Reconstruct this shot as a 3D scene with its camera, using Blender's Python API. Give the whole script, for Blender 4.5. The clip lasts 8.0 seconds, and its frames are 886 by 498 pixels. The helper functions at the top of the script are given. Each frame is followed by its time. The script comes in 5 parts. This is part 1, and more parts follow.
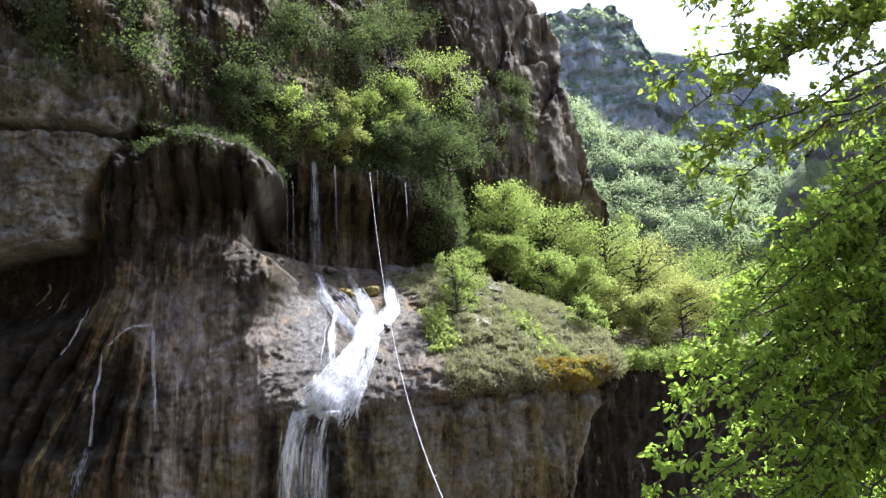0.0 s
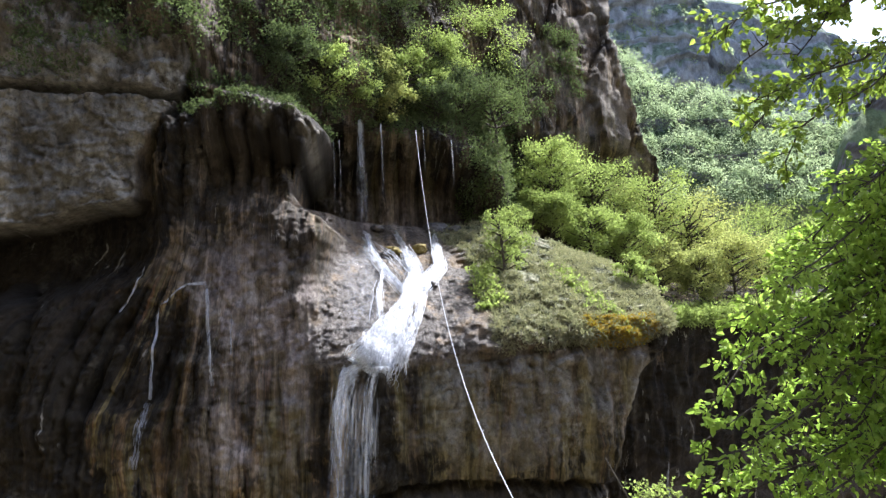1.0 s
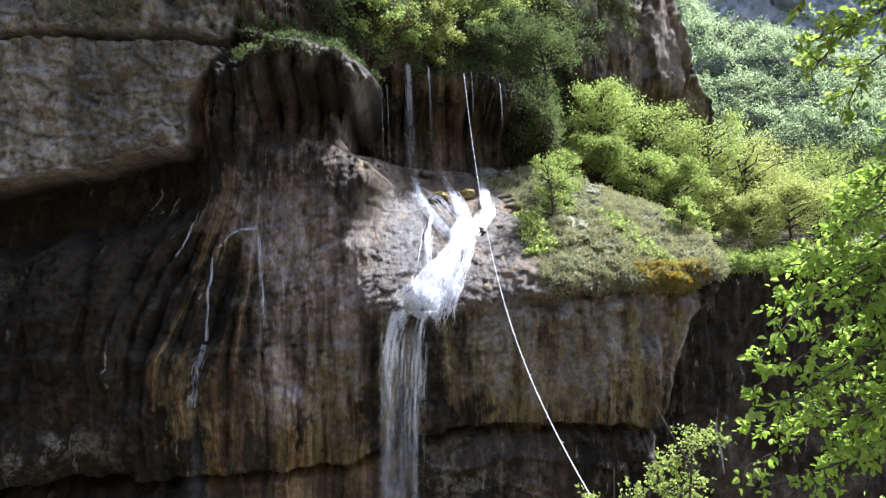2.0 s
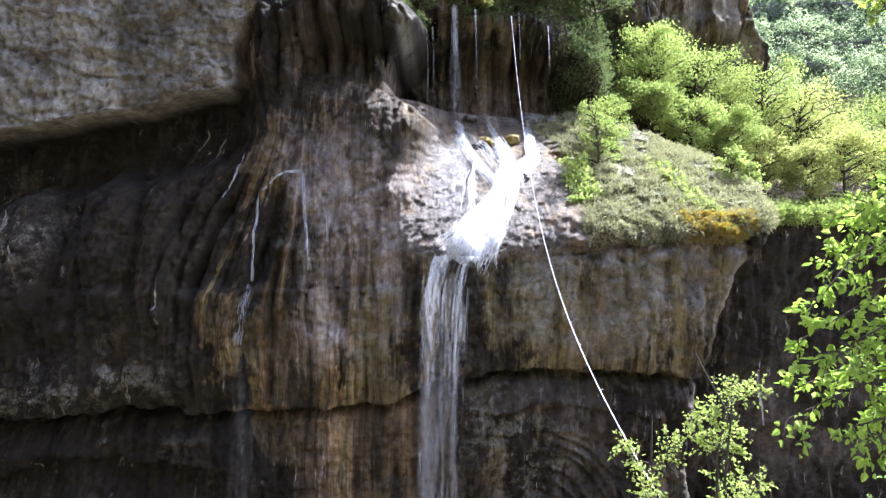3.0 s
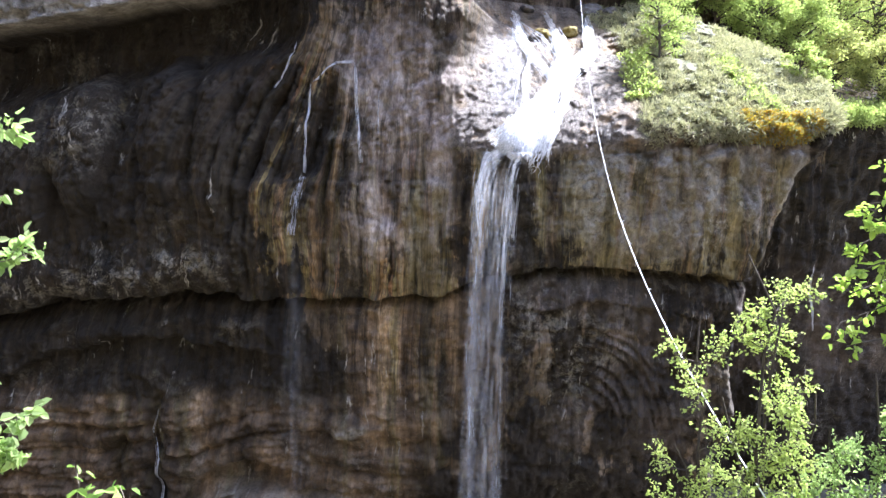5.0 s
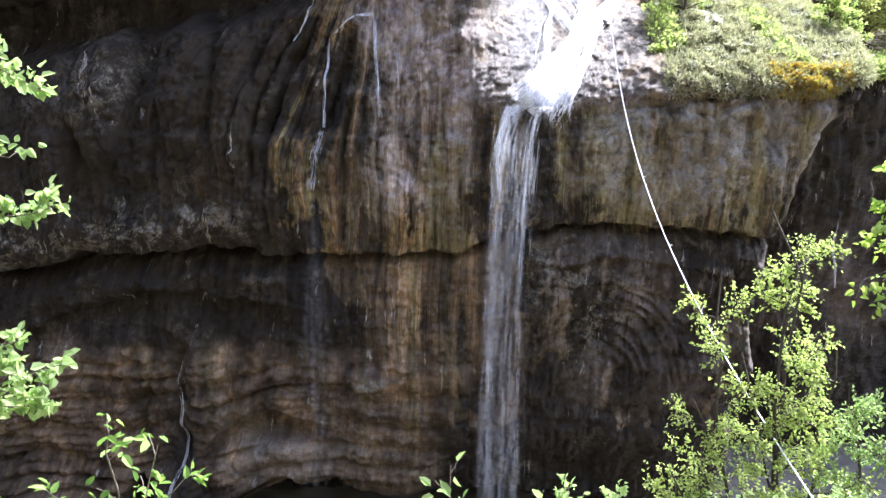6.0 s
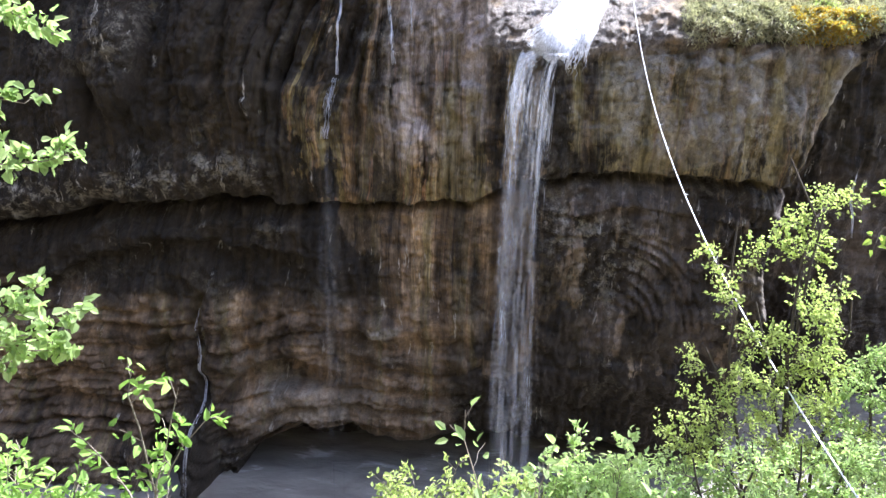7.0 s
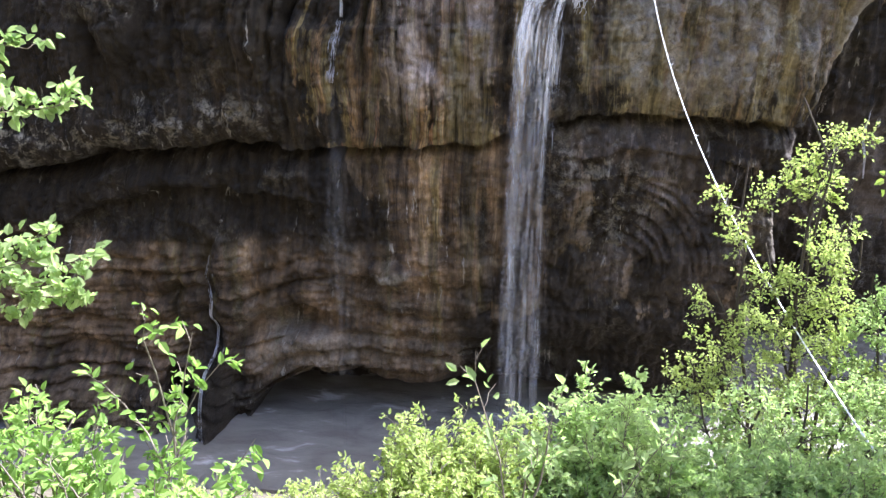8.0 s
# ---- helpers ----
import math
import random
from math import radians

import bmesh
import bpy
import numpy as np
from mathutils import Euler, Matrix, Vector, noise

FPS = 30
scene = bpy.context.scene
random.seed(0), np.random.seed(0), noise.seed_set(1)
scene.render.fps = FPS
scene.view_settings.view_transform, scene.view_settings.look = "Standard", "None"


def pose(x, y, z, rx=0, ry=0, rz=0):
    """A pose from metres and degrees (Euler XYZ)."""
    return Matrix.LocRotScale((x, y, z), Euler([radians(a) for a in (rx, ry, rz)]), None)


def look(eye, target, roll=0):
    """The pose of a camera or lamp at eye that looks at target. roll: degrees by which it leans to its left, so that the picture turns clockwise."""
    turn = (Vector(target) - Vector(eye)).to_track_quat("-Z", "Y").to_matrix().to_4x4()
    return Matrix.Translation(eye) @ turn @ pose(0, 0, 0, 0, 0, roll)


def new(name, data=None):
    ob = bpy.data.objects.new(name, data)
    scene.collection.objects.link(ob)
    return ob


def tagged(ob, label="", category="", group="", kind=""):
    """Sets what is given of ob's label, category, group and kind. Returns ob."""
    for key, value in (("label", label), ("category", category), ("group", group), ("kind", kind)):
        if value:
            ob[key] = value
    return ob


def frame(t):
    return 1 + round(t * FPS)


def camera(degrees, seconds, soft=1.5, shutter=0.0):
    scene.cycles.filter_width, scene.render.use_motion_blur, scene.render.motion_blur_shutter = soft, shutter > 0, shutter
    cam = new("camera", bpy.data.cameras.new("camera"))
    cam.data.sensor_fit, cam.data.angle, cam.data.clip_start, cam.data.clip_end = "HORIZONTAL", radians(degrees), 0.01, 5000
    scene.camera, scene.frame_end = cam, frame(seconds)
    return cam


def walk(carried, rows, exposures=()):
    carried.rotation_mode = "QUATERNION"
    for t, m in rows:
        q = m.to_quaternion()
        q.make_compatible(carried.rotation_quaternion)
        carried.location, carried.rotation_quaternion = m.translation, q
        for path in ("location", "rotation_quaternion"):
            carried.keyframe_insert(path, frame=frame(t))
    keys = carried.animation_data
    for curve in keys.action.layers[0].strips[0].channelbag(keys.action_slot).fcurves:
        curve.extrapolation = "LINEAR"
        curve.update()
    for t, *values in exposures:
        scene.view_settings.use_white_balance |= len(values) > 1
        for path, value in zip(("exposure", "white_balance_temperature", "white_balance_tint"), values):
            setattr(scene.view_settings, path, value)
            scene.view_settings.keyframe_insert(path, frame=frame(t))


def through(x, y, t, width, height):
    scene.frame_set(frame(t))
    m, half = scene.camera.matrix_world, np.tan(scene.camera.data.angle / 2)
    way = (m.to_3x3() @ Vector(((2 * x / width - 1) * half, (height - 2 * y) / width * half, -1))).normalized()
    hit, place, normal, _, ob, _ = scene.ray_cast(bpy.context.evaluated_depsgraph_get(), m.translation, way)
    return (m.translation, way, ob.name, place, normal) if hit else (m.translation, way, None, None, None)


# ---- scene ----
cam = camera(59.0, 8.0, soft=1.4)
PATH = [
    (0.0, pose(-0.000, 0, -0.000, 101.00, 2.30, -11.00)),
    (0.5, pose(-0.000, 0, -0.000, 99.60, 1.83, -9.46)),
    (1.0, pose(-0.000, 0, -0.000, 98.02, 2.14, -7.56)),
    (1.5, pose(-0.006, 0, -0.006, 96.19, 2.22, -5.74)),
    (3.0, pose(-0.023, 0, -0.023, 90.26, 0.50, -1.03)),
    (3.5, pose(-0.029, 0, -0.029, 88.57, 0.32, 0.27)),
    (4.0, pose(-0.034, 0, -0.034, 86.51, 0.00, 1.12)),
    (4.5, pose(-0.040, 0, -0.040, 84.42, -0.35, 1.89)),
    (6.0, pose(-0.057, 0, -0.057, 79.40, -0.65, 4.10)),
    (6.5, pose(-0.063, 0, -0.063, 77.55, -0.24, 4.56)),
    (7.0, pose(-0.069, 0, -0.069, 75.68, -0.58, 5.09)),
    (7.5, pose(-0.074, 0, -0.074, 73.69, -0.19, 5.22)),
    (8.0, pose(-0.080, 0, -0.080, 71.65, 0.12, 5.48)),
]
walk(cam, PATH, exposures=[(0.0, 1.2, 5700, 13), (1.5, 1.2, 5650, 13), (3.0, 1.95, 5450, 17), (3.5, 2.22, 5450, 17), (4.5, 2.28, 5450, 17), (6.0, 2.25, 5450, 17), (8.0, 2.22, 5500, 17)])

# ---- daylight: clear sky, sun high over the gorge rim, behind and to the right of the falls ----
SUN_EL, SUN_AZ = radians(56), radians(60)          # azimuth from +y towards +x
world = bpy.data.worlds.new("world")
scene.world = world
world.use_nodes = True
wn = world.node_tree
sky = wn.nodes.new("ShaderNodeTexSky")
sky.sky_type, sky.sun_disc = "NISHITA", False
sky.sun_elevation, sky.sun_rotation = SUN_EL, SUN_AZ
sky.altitude, sky.air_density, sky.dust_density, sky.ozone_density = 900, 1.0, 8.0, 1.0
wn.links.new(sky.outputs[0], wn.nodes["Background"].inputs[0])
wn.nodes["Background"].inputs[1].default_value = 0.15
sun = new("sun", bpy.data.lights.new("sun", "SUN"))
sun.data.energy, sun.data.angle, sun.data.color = 5.0, radians(0.53), (1.0, 0.965, 0.91)
sdir = Vector((math.cos(SUN_EL) * math.sin(SUN_AZ), math.cos(SUN_EL) * math.cos(SUN_AZ), math.sin(SUN_EL)))
sun.matrix_world = look(sdir * 200, (0, 0, 0))


# ---- small toolbox ----
PERM = np.random.RandomState(7).rand(512, 512)


def vnoise(x, y):
    """Smooth value noise, -1 to 1."""
    xi, yi = np.floor(x).astype(int), np.floor(y).astype(int)
    fx, fy = x - xi, y - yi
    fx, fy = fx * fx * fx * (fx * (6 * fx - 15) + 10), fy * fy * fy * (fy * (6 * fy - 15) + 10)
    a, b = PERM[xi % 512, yi % 512], PERM[(xi + 1) % 512, yi % 512]
    c, d = PERM[xi % 512, (yi + 1) % 512], PERM[(xi + 1) % 512, (yi + 1) % 512]
    return 2 * ((a * (1 - fx) + b * fx) * (1 - fy) + (c * (1 - fx) + d * fx) * fy) - 1


def fbm(x, y, octaves=4, gain=0.5):
    out, amp, tot = 0.0, 1.0, 0.0
    for o in range(octaves):
        k = 2.03 ** o
        out = out + amp * vnoise(x * k + 17.3 * o, y * k + 5.1 * o)
        tot += amp
        amp *= gain
    return out / tot


def cells(x, y):
    """Cell noise: distance to the nearest seam between cells, and a random value for each cell."""
    xi, yi = np.floor(x).astype(int), np.floor(y).astype(int)
    best, second, own = np.full(x.shape, 9.0), np.full(x.shape, 9.0), np.zeros(x.shape)
    for a in (-1, 0, 1):
        for b in (-1, 0, 1):
            i, j = (xi + a) % 512, (yi + b) % 512
            d = np.hypot(xi + a + PERM[i, j] - x, yi + b + PERM[j, i] - y)
            near = d < best
            second = np.where(near, best, np.minimum(second, d))
            own = np.where(near, PERM[(i * 7 + 3) % 512, (j * 5 + 1) % 512], own)
            best = np.where(near, d, best)
    return second - best, own


def ridged(x, y, octaves=3):
    return 1 - 2 * np.abs(fbm(x, y, octaves))


def ss(a, b, t):
    t = np.clip((t - a) / (b - a), 0, 1)
    return t * t * (3 - 2 * t)


def lerp(a, b, t):
    return a + (b - a) * t


def mesh_from(name, verts, faces, mat=None, smooth=True):
    """A mesh from arrays: verts (n, 3), faces (m, 3 or 4)."""
    verts, faces = np.asarray(verts, float), np.asarray(faces, int)
    me = bpy.data.meshes.new(name)
    k = faces.shape[1]
    me.vertices.add(len(verts))
    me.vertices.foreach_set("co", verts.ravel())
    me.loops.add(faces.size)
    me.loops.foreach_set("vertex_index", faces.ravel())
    me.polygons.add(len(faces))
    me.polygons.foreach_set("loop_start", np.arange(0, faces.size, k))
    me.polygons.foreach_set("loop_total", np.full(len(faces), k))
    me.polygons.foreach_set("use_smooth", np.full(len(faces), smooth))
    me.update(calc_edges=True)
    if mat:
        me.materials.append(mat)
    return me


def part(name, me, parent, label=""):
    ob = new(name, me)
    ob.parent = parent
    return tagged(ob, label=label)


def weight(me, name, values):
    a = me.attributes.new(name, "FLOAT", "POINT")
    a.data.foreach_set("value", np.asarray(values, float).ravel())


def grid_faces(nx, nz, keep=None):
    i = np.arange(nz - 1)[:, None] * nx + np.arange(nx - 1)[None, :]
    f = np.stack([i, i + 1, i + nx + 1, i + nx], -1)
    f = f.reshape(-1, 4) if keep is None else f[keep]
    return f


# ---- materials ----
def material(name):
    m = bpy.data.materials.new(name)
    m.use_nodes = True
    nt = m.node_tree
    return m, nt, nt.nodes["Principled BSDF"]


def nd(nt, kind, **kw):
    n = nt.nodes.new(kind)
    for k, v in kw.items():
        n.inputs[k].default_value = v
    return n


def coords(nt, scale, src=None):
    geo = nt.nodes.new("ShaderNodeNewGeometry") if src is None else src
    mp = nt.nodes.new("ShaderNodeMapping")
    mp.inputs["Scale"].default_value = scale
    nt.links.new(geo.outputs["Position"], mp.inputs["Vector"])
    return mp.outputs[0]


def tex(nt, scale, detail=6.0, rough=0.6, distort=0.0, size=1.0):
    n = nt.nodes.new("ShaderNodeTexNoise")
    n.inputs["Scale"].default_value, n.inputs["Detail"].default_value = size, detail
    n.inputs["Roughness"].default_value, n.inputs["Distortion"].default_value = rough, distort
    nt.links.new(coords(nt, scale), n.inputs["Vector"])
    return n.outputs["Fac"]


def flow(nt, across, down, detail=6.0, rough=0.6, distort=0.0, shift=0.0):
    """Noise drawn out along the way that water takes down the rock."""
    geo, sep, com = (nt.nodes.new("ShaderNode" + k) for k in ("NewGeometry", "SeparateXYZ", "CombineXYZ"))
    nt.links.new(geo.outputs["Position"], sep.inputs[0])
    nt.links.new(attr(nt, "run"), com.inputs[0])
    com.inputs[1].default_value = shift
    nt.links.new(sep.outputs["Z"], com.inputs[2])
    mp = nt.nodes.new("ShaderNodeMapping")
    mp.inputs["Scale"].default_value = (across, 1.0, down)
    nt.links.new(com.outputs[0], mp.inputs["Vector"])
    n = nt.nodes.new("ShaderNodeTexNoise")
    n.inputs["Scale"].default_value, n.inputs["Detail"].default_value = 1.0, detail
    n.inputs["Roughness"].default_value, n.inputs["Distortion"].default_value = rough, distort
    nt.links.new(mp.outputs[0], n.inputs["Vector"])
    return n.outputs["Fac"]


def ramp(nt, fac, stops):
    n = nt.nodes.new("ShaderNodeValToRGB")
    el = n.color_ramp.elements
    while len(el) < len(stops):
        el.new(0.5)
    for e, (p, c) in zip(el, stops):
        e.position, e.color = p, (c if len(c) == 4 else (*c, 1)) if isinstance(c, tuple) else (c, c, c, 1)
    nt.links.new(fac, n.inputs[0])
    return n.outputs[0]


def mixc(nt, fac, a, b, mode="MIX"):
    n = nt.nodes.new("ShaderNodeMix")
    n.data_type, n.blend_type = "RGBA", mode
    for sock, val in ((n.inputs[0], fac), (n.inputs[6], a), (n.inputs[7], b)):
        if isinstance(val, (int, float)):
            sock.default_value = val
        elif isinstance(val, tuple):
            sock.default_value = (*val, 1)
        else:
            nt.links.new(val, sock)
    return n.outputs[2]


def mul(nt, a, b, op="MULTIPLY"):
    n = nt.nodes.new("ShaderNodeMath")
    n.operation, n.use_clamp = op, True
    for sock, val in zip(n.inputs, (a, b)):
        if isinstance(val, (int, float)):
            sock.default_value = val
        else:
            nt.links.new(val, sock)
    return n.outputs[0]


def attr(nt, name):
    n = nt.nodes.new("ShaderNodeAttribute")
    n.attribute_name = name
    return n.outputs["Fac"]


def bump(nt, bsdf, height, strength, distance):
    n = nt.nodes.new("ShaderNodeBump")
    n.inputs["Strength"].default_value, n.inputs["Distance"].default_value = strength, distance
    nt.links.new(height, n.inputs["Height"])
    nt.links.new(n.outputs[0], bsdf.inputs["Normal"])


def cliff_material():
    m, nt, b = material("wet_tufa_rock")
    inv = lambda f: mul(nt, 1.0, f, "SUBTRACT")
    fine = mixc(nt, 0.5, tex(nt, (2.2, 2.2, 1.7), 12, 0.8), tex(nt, (7.0, 7.0, 5.0), 8, 0.8, 0.4))
    base = ramp(nt, tex(nt, (0.45, 0.45, 0.35), 9, 0.7), [(0.36, (0.045, 0.034, 0.022)), (0.5, (0.12, 0.088, 0.053)), (0.66, (0.21, 0.158, 0.098))])
    # warm seepage columns: rust, olive, ochre and cream runs side by side
    warm = ramp(nt, flow(nt, 1.15, 0.05, 9, 0.7, 0.3), [(0.33, (0.03, 0.022, 0.014)), (0.4, (0.24, 0.125, 0.055)), (0.44, (0.07, 0.052, 0.027)), (0.49, (0.2, 0.155, 0.06)), (0.52, (0.09, 0.06, 0.033)), (0.57, (0.3, 0.19, 0.085)), (0.68, (0.42, 0.35, 0.18))])
    c = mixc(nt, mul(nt, attr(nt, "ochre"), 0.95), base, warm)
    red = ramp(nt, mixc(nt, 0.5, tex(nt, (0.22, 0.3, 1.1), 9, 0.7, 0.4), flow(nt, 0.5, 0.09, 8, 0.66, 0.6, 3.0)), [(0.4, (0.045, 0.031, 0.02)), (0.47, (0.13, 0.09, 0.054)), (0.53, (0.22, 0.148, 0.084)), (0.6, (0.33, 0.24, 0.145))])
    c = mixc(nt, mul(nt, attr(nt, "russet"), 0.95), c, red)
    grey = ramp(nt, mixc(nt, 0.35, tex(nt, (1.1, 1.0, 0.6), 10, 0.72), flow(nt, 1.1, 0.12, 7, 0.65, 0.3, 5.0)), [(0.38, (0.12, 0.094, 0.08)), (0.49, (0.33, 0.272, 0.235)), (0.6, (0.5, 0.43, 0.37))])
    c = mixc(nt, attr(nt, "mauve"), c, grey)
    olive = ramp(nt, flow(nt, 1.1, 0.05, 6, 0.65, 0.3, 7.0), [(0.54, 0.0), (0.62, 1.0)])
    c = mixc(nt, mul(nt, mul(nt, olive, 0.6), inv(attr(nt, "mauve"))), c, (0.15, 0.125, 0.05))
    broad = ramp(nt, flow(nt, 0.5, 0.09, 7, 0.62, 0.8, 9.0), [(0.4, 0.4), (0.5, 0.9), (0.6, 1.5)])
    c = mixc(nt, mul(nt, 0.9, mul(nt, inv(attr(nt, "mauve")), inv(attr(nt, "pale")))), c, broad, "MULTIPLY")
    moist = mul(nt, attr(nt, "olive"), ramp(nt, flow(nt, 0.9, 0.08, 8, 0.68, 0.5, 11.0), [(0.44, 0.0), (0.52, 1.0)]))
    c = mixc(nt, mul(nt, moist, 0.85), c, (0.24, 0.2, 0.095))
    # black runs of algae; the same black also paints shade into two recesses
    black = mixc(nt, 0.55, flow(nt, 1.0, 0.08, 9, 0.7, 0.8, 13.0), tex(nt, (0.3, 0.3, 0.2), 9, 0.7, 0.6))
    black = mul(nt, black, mul(nt, attr(nt, "algae_shade"), 0.125), "ADD")
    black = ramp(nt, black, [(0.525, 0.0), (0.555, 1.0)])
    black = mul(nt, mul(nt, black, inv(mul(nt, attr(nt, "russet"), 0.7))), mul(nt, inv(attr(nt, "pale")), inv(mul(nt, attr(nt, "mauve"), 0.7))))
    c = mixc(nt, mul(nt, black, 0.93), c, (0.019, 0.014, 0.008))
    thin = mul(nt, ramp(nt, flow(nt, 3.6, 0.16, 7, 0.7, 0.4, 15.0), [(0.54, 0.0), (0.6, 1.0)]), ramp(nt, tex(nt, (0.4, 0.4, 0.3), 5, 0.6), [(0.42, 0.0), (0.56, 1.0)]))
    c = mixc(nt, mul(nt, thin, mul(nt, mul(nt, 0.88, mul(nt, inv(mul(nt, attr(nt, "russet"), 0.6)), inv(mul(nt, attr(nt, "mauve"), 0.75)))), inv(attr(nt, "pale")))), c, (0.02, 0.017, 0.013))
    streak = ramp(nt, flow(nt, 2.6, 0.09, 8, 0.7, 0.25, 17.0), [(0.4, 0.4), (0.47, 0.9), (0.54, 1.05), (0.6, 1.7)])
    c = mixc(nt, mul(nt, mul(nt, 0.95, inv(mul(nt, attr(nt, "beds"), 0.75))), mul(nt, inv(attr(nt, "pale")), inv(mul(nt, attr(nt, "mauve"), 0.6)))), c, streak, "MULTIPLY")
    # crusts of pale lime: grainy blotches, and a few drawn out downwards
    blot = mul(nt, ramp(nt, tex(nt, (1.3, 1.0, 1.3), 12, 0.82, 0.3), [(0.5, 0.0), (0.55, 1.0)]), ramp(nt, tex(nt, (9.0, 6.0, 7.0), 4, 0.7), [(0.36, 0.25), (0.55, 1.0)]))
    where = mul(nt, attr(nt, "crust"), ramp(nt, tex(nt, (0.3, 0.3, 0.22), 4, 0.55), [(0.5, 0.0), (0.62, 0.22)]), "ADD")
    c = mixc(nt, mul(nt, mul(nt, blot, where), 0.9), c, (0.4, 0.365, 0.28))
    drip = ramp(nt, flow(nt, 2.8, 0.5, 8, 0.75, 0.5, 19.0), [(0.6, 0.0), (0.63, 1.0)])
    few = ramp(nt, tex(nt, (0.35, 0.3, 0.3), 5, 0.6), [(0.5, 0.0), (0.57, 1.0)])
    c = mixc(nt, mul(nt, mul(nt, drip, few), 0.75), c, (0.48, 0.45, 0.38))
    # dry limestone face, also laid below the lip to stand for spray haze
    dry = ramp(nt, tex(nt, (0.9, 0.9, 0.6), 11, 0.74), [(0.38, (0.17, 0.148, 0.115)), (0.48, (0.29, 0.262, 0.212)), (0.6, (0.39, 0.36, 0.3))])
    worn = ramp(nt, tex(nt, (0.35, 0.35, 0.16), 6, 0.7, 0.6), [(0.42, 0.62), (0.55, 1.08)])
    dry = mixc(nt, 1.0, dry, worn, "MULTIPLY")
    pits = ramp(nt, tex(nt, (3.2, 3.0, 4.2), 8, 0.78, 0.5), [(0.4, 1.0), (0.43, 0.0)])
    dry = mixc(nt, mul(nt, pits, 0.7), dry, (0.055, 0.049, 0.04))
    crazed = nt.nodes.new("ShaderNodeTexVoronoi")
    crazed.feature = "DISTANCE_TO_EDGE"
    bend = nt.nodes.new("ShaderNodeVectorMath")
    wave = nt.nodes.new("ShaderNodeTexNoise")
    nt.links.new(coords(nt, (1.1, 1.1, 1.1)), wave.inputs["Vector"])
    wave.inputs["Detail"].default_value = 6.0
    nt.links.new(coords(nt, (0.5, 0.7, 1.1)), bend.inputs[0])
    nt.links.new(wave.outputs["Color"], bend.inputs[1])
    nt.links.new(bend.outputs[0], crazed.inputs["Vector"])
    lines = mul(nt, ramp(nt, crazed.outputs["Distance"], [(0.0, 1.0), (0.025, 0.0)]), ramp(nt, tex(nt, (0.5, 0.5, 0.5), 4, 0.6), [(0.45, 0.0), (0.56, 0.8)]))
    dry = mixc(nt, lines, dry, (0.07, 0.062, 0.05))
    c = mixc(nt, attr(nt, "pale"), c, dry)
    gravel = ramp(nt, tex(nt, (3.2, 3.2, 3.2), 9, 0.78), [(0.36, (0.036, 0.029, 0.021)), (0.46, (0.1, 0.08, 0.061)), (0.56, (0.2, 0.172, 0.14))])
    rust = ramp(nt, tex(nt, (0.8, 0.8, 0.8), 6, 0.65), [(0.52, 0.0), (0.62, 1.0)])
    gravel = mixc(nt, mul(nt, rust, 0.6), gravel, (0.24, 0.15, 0.055))
    c = mixc(nt, attr(nt, "gravel"), c, gravel)
    turf = ramp(nt, tex(nt, (1.6, 1.6, 1.6), 9, 0.72), [(0.36, (0.05, 0.05, 0.025)), (0.47, (0.14, 0.145, 0.07)), (0.6, (0.3, 0.285, 0.18))])
    c = mixc(nt, attr(nt, "turf"), c, turf)
    moss = ramp(nt, tex(nt, (2.6, 2.6, 2.6), 6, 0.7), [(0.35, (0.25, 0.09, 0.02)), (0.5, (0.3, 0.2, 0.03)), (0.65, (0.16, 0.15, 0.03))])
    c = mixc(nt, attr(nt, "moss"), c, moss)
    c = mixc(nt, 0.8, c, ramp(nt, fine, [(0.38, 0.35), (0.48, 0.9), (0.6, 1.45)]), "MULTIPLY")
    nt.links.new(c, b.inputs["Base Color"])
    wet = mul(nt, mul(nt, mul(nt, black, thin, "ADD"), 0.08), mul(nt, attr(nt, "wet"), 0.35), "ADD")
    nt.links.new(mul(nt, 0.86, wet, "SUBTRACT"), b.inputs["Roughness"])
    b.inputs["Specular IOR Level"].default_value = 0.3
    h = mixc(nt, 0.45, fine, flow(nt, 4.5, 0.9, 9, 0.75, 0.2, 21.0))
    bump(nt, b, h, 1.0, 0.3)
    return m


def plain(name, lo, hi, scale, rough=0.8, bumpy=0.0, dist=0.02, spec=0.3):
    m, nt, b = material(name)
    n = tex(nt, scale, 8, 0.65)
    nt.links.new(ramp(nt, n, [(0.3, lo), (0.7, hi)]), b.inputs["Base Color"])
    b.inputs["Roughness"].default_value, b.inputs["Specular IOR Level"].default_value = rough, spec
    if bumpy:
        bump(nt, b, n, bumpy, dist)
    return m


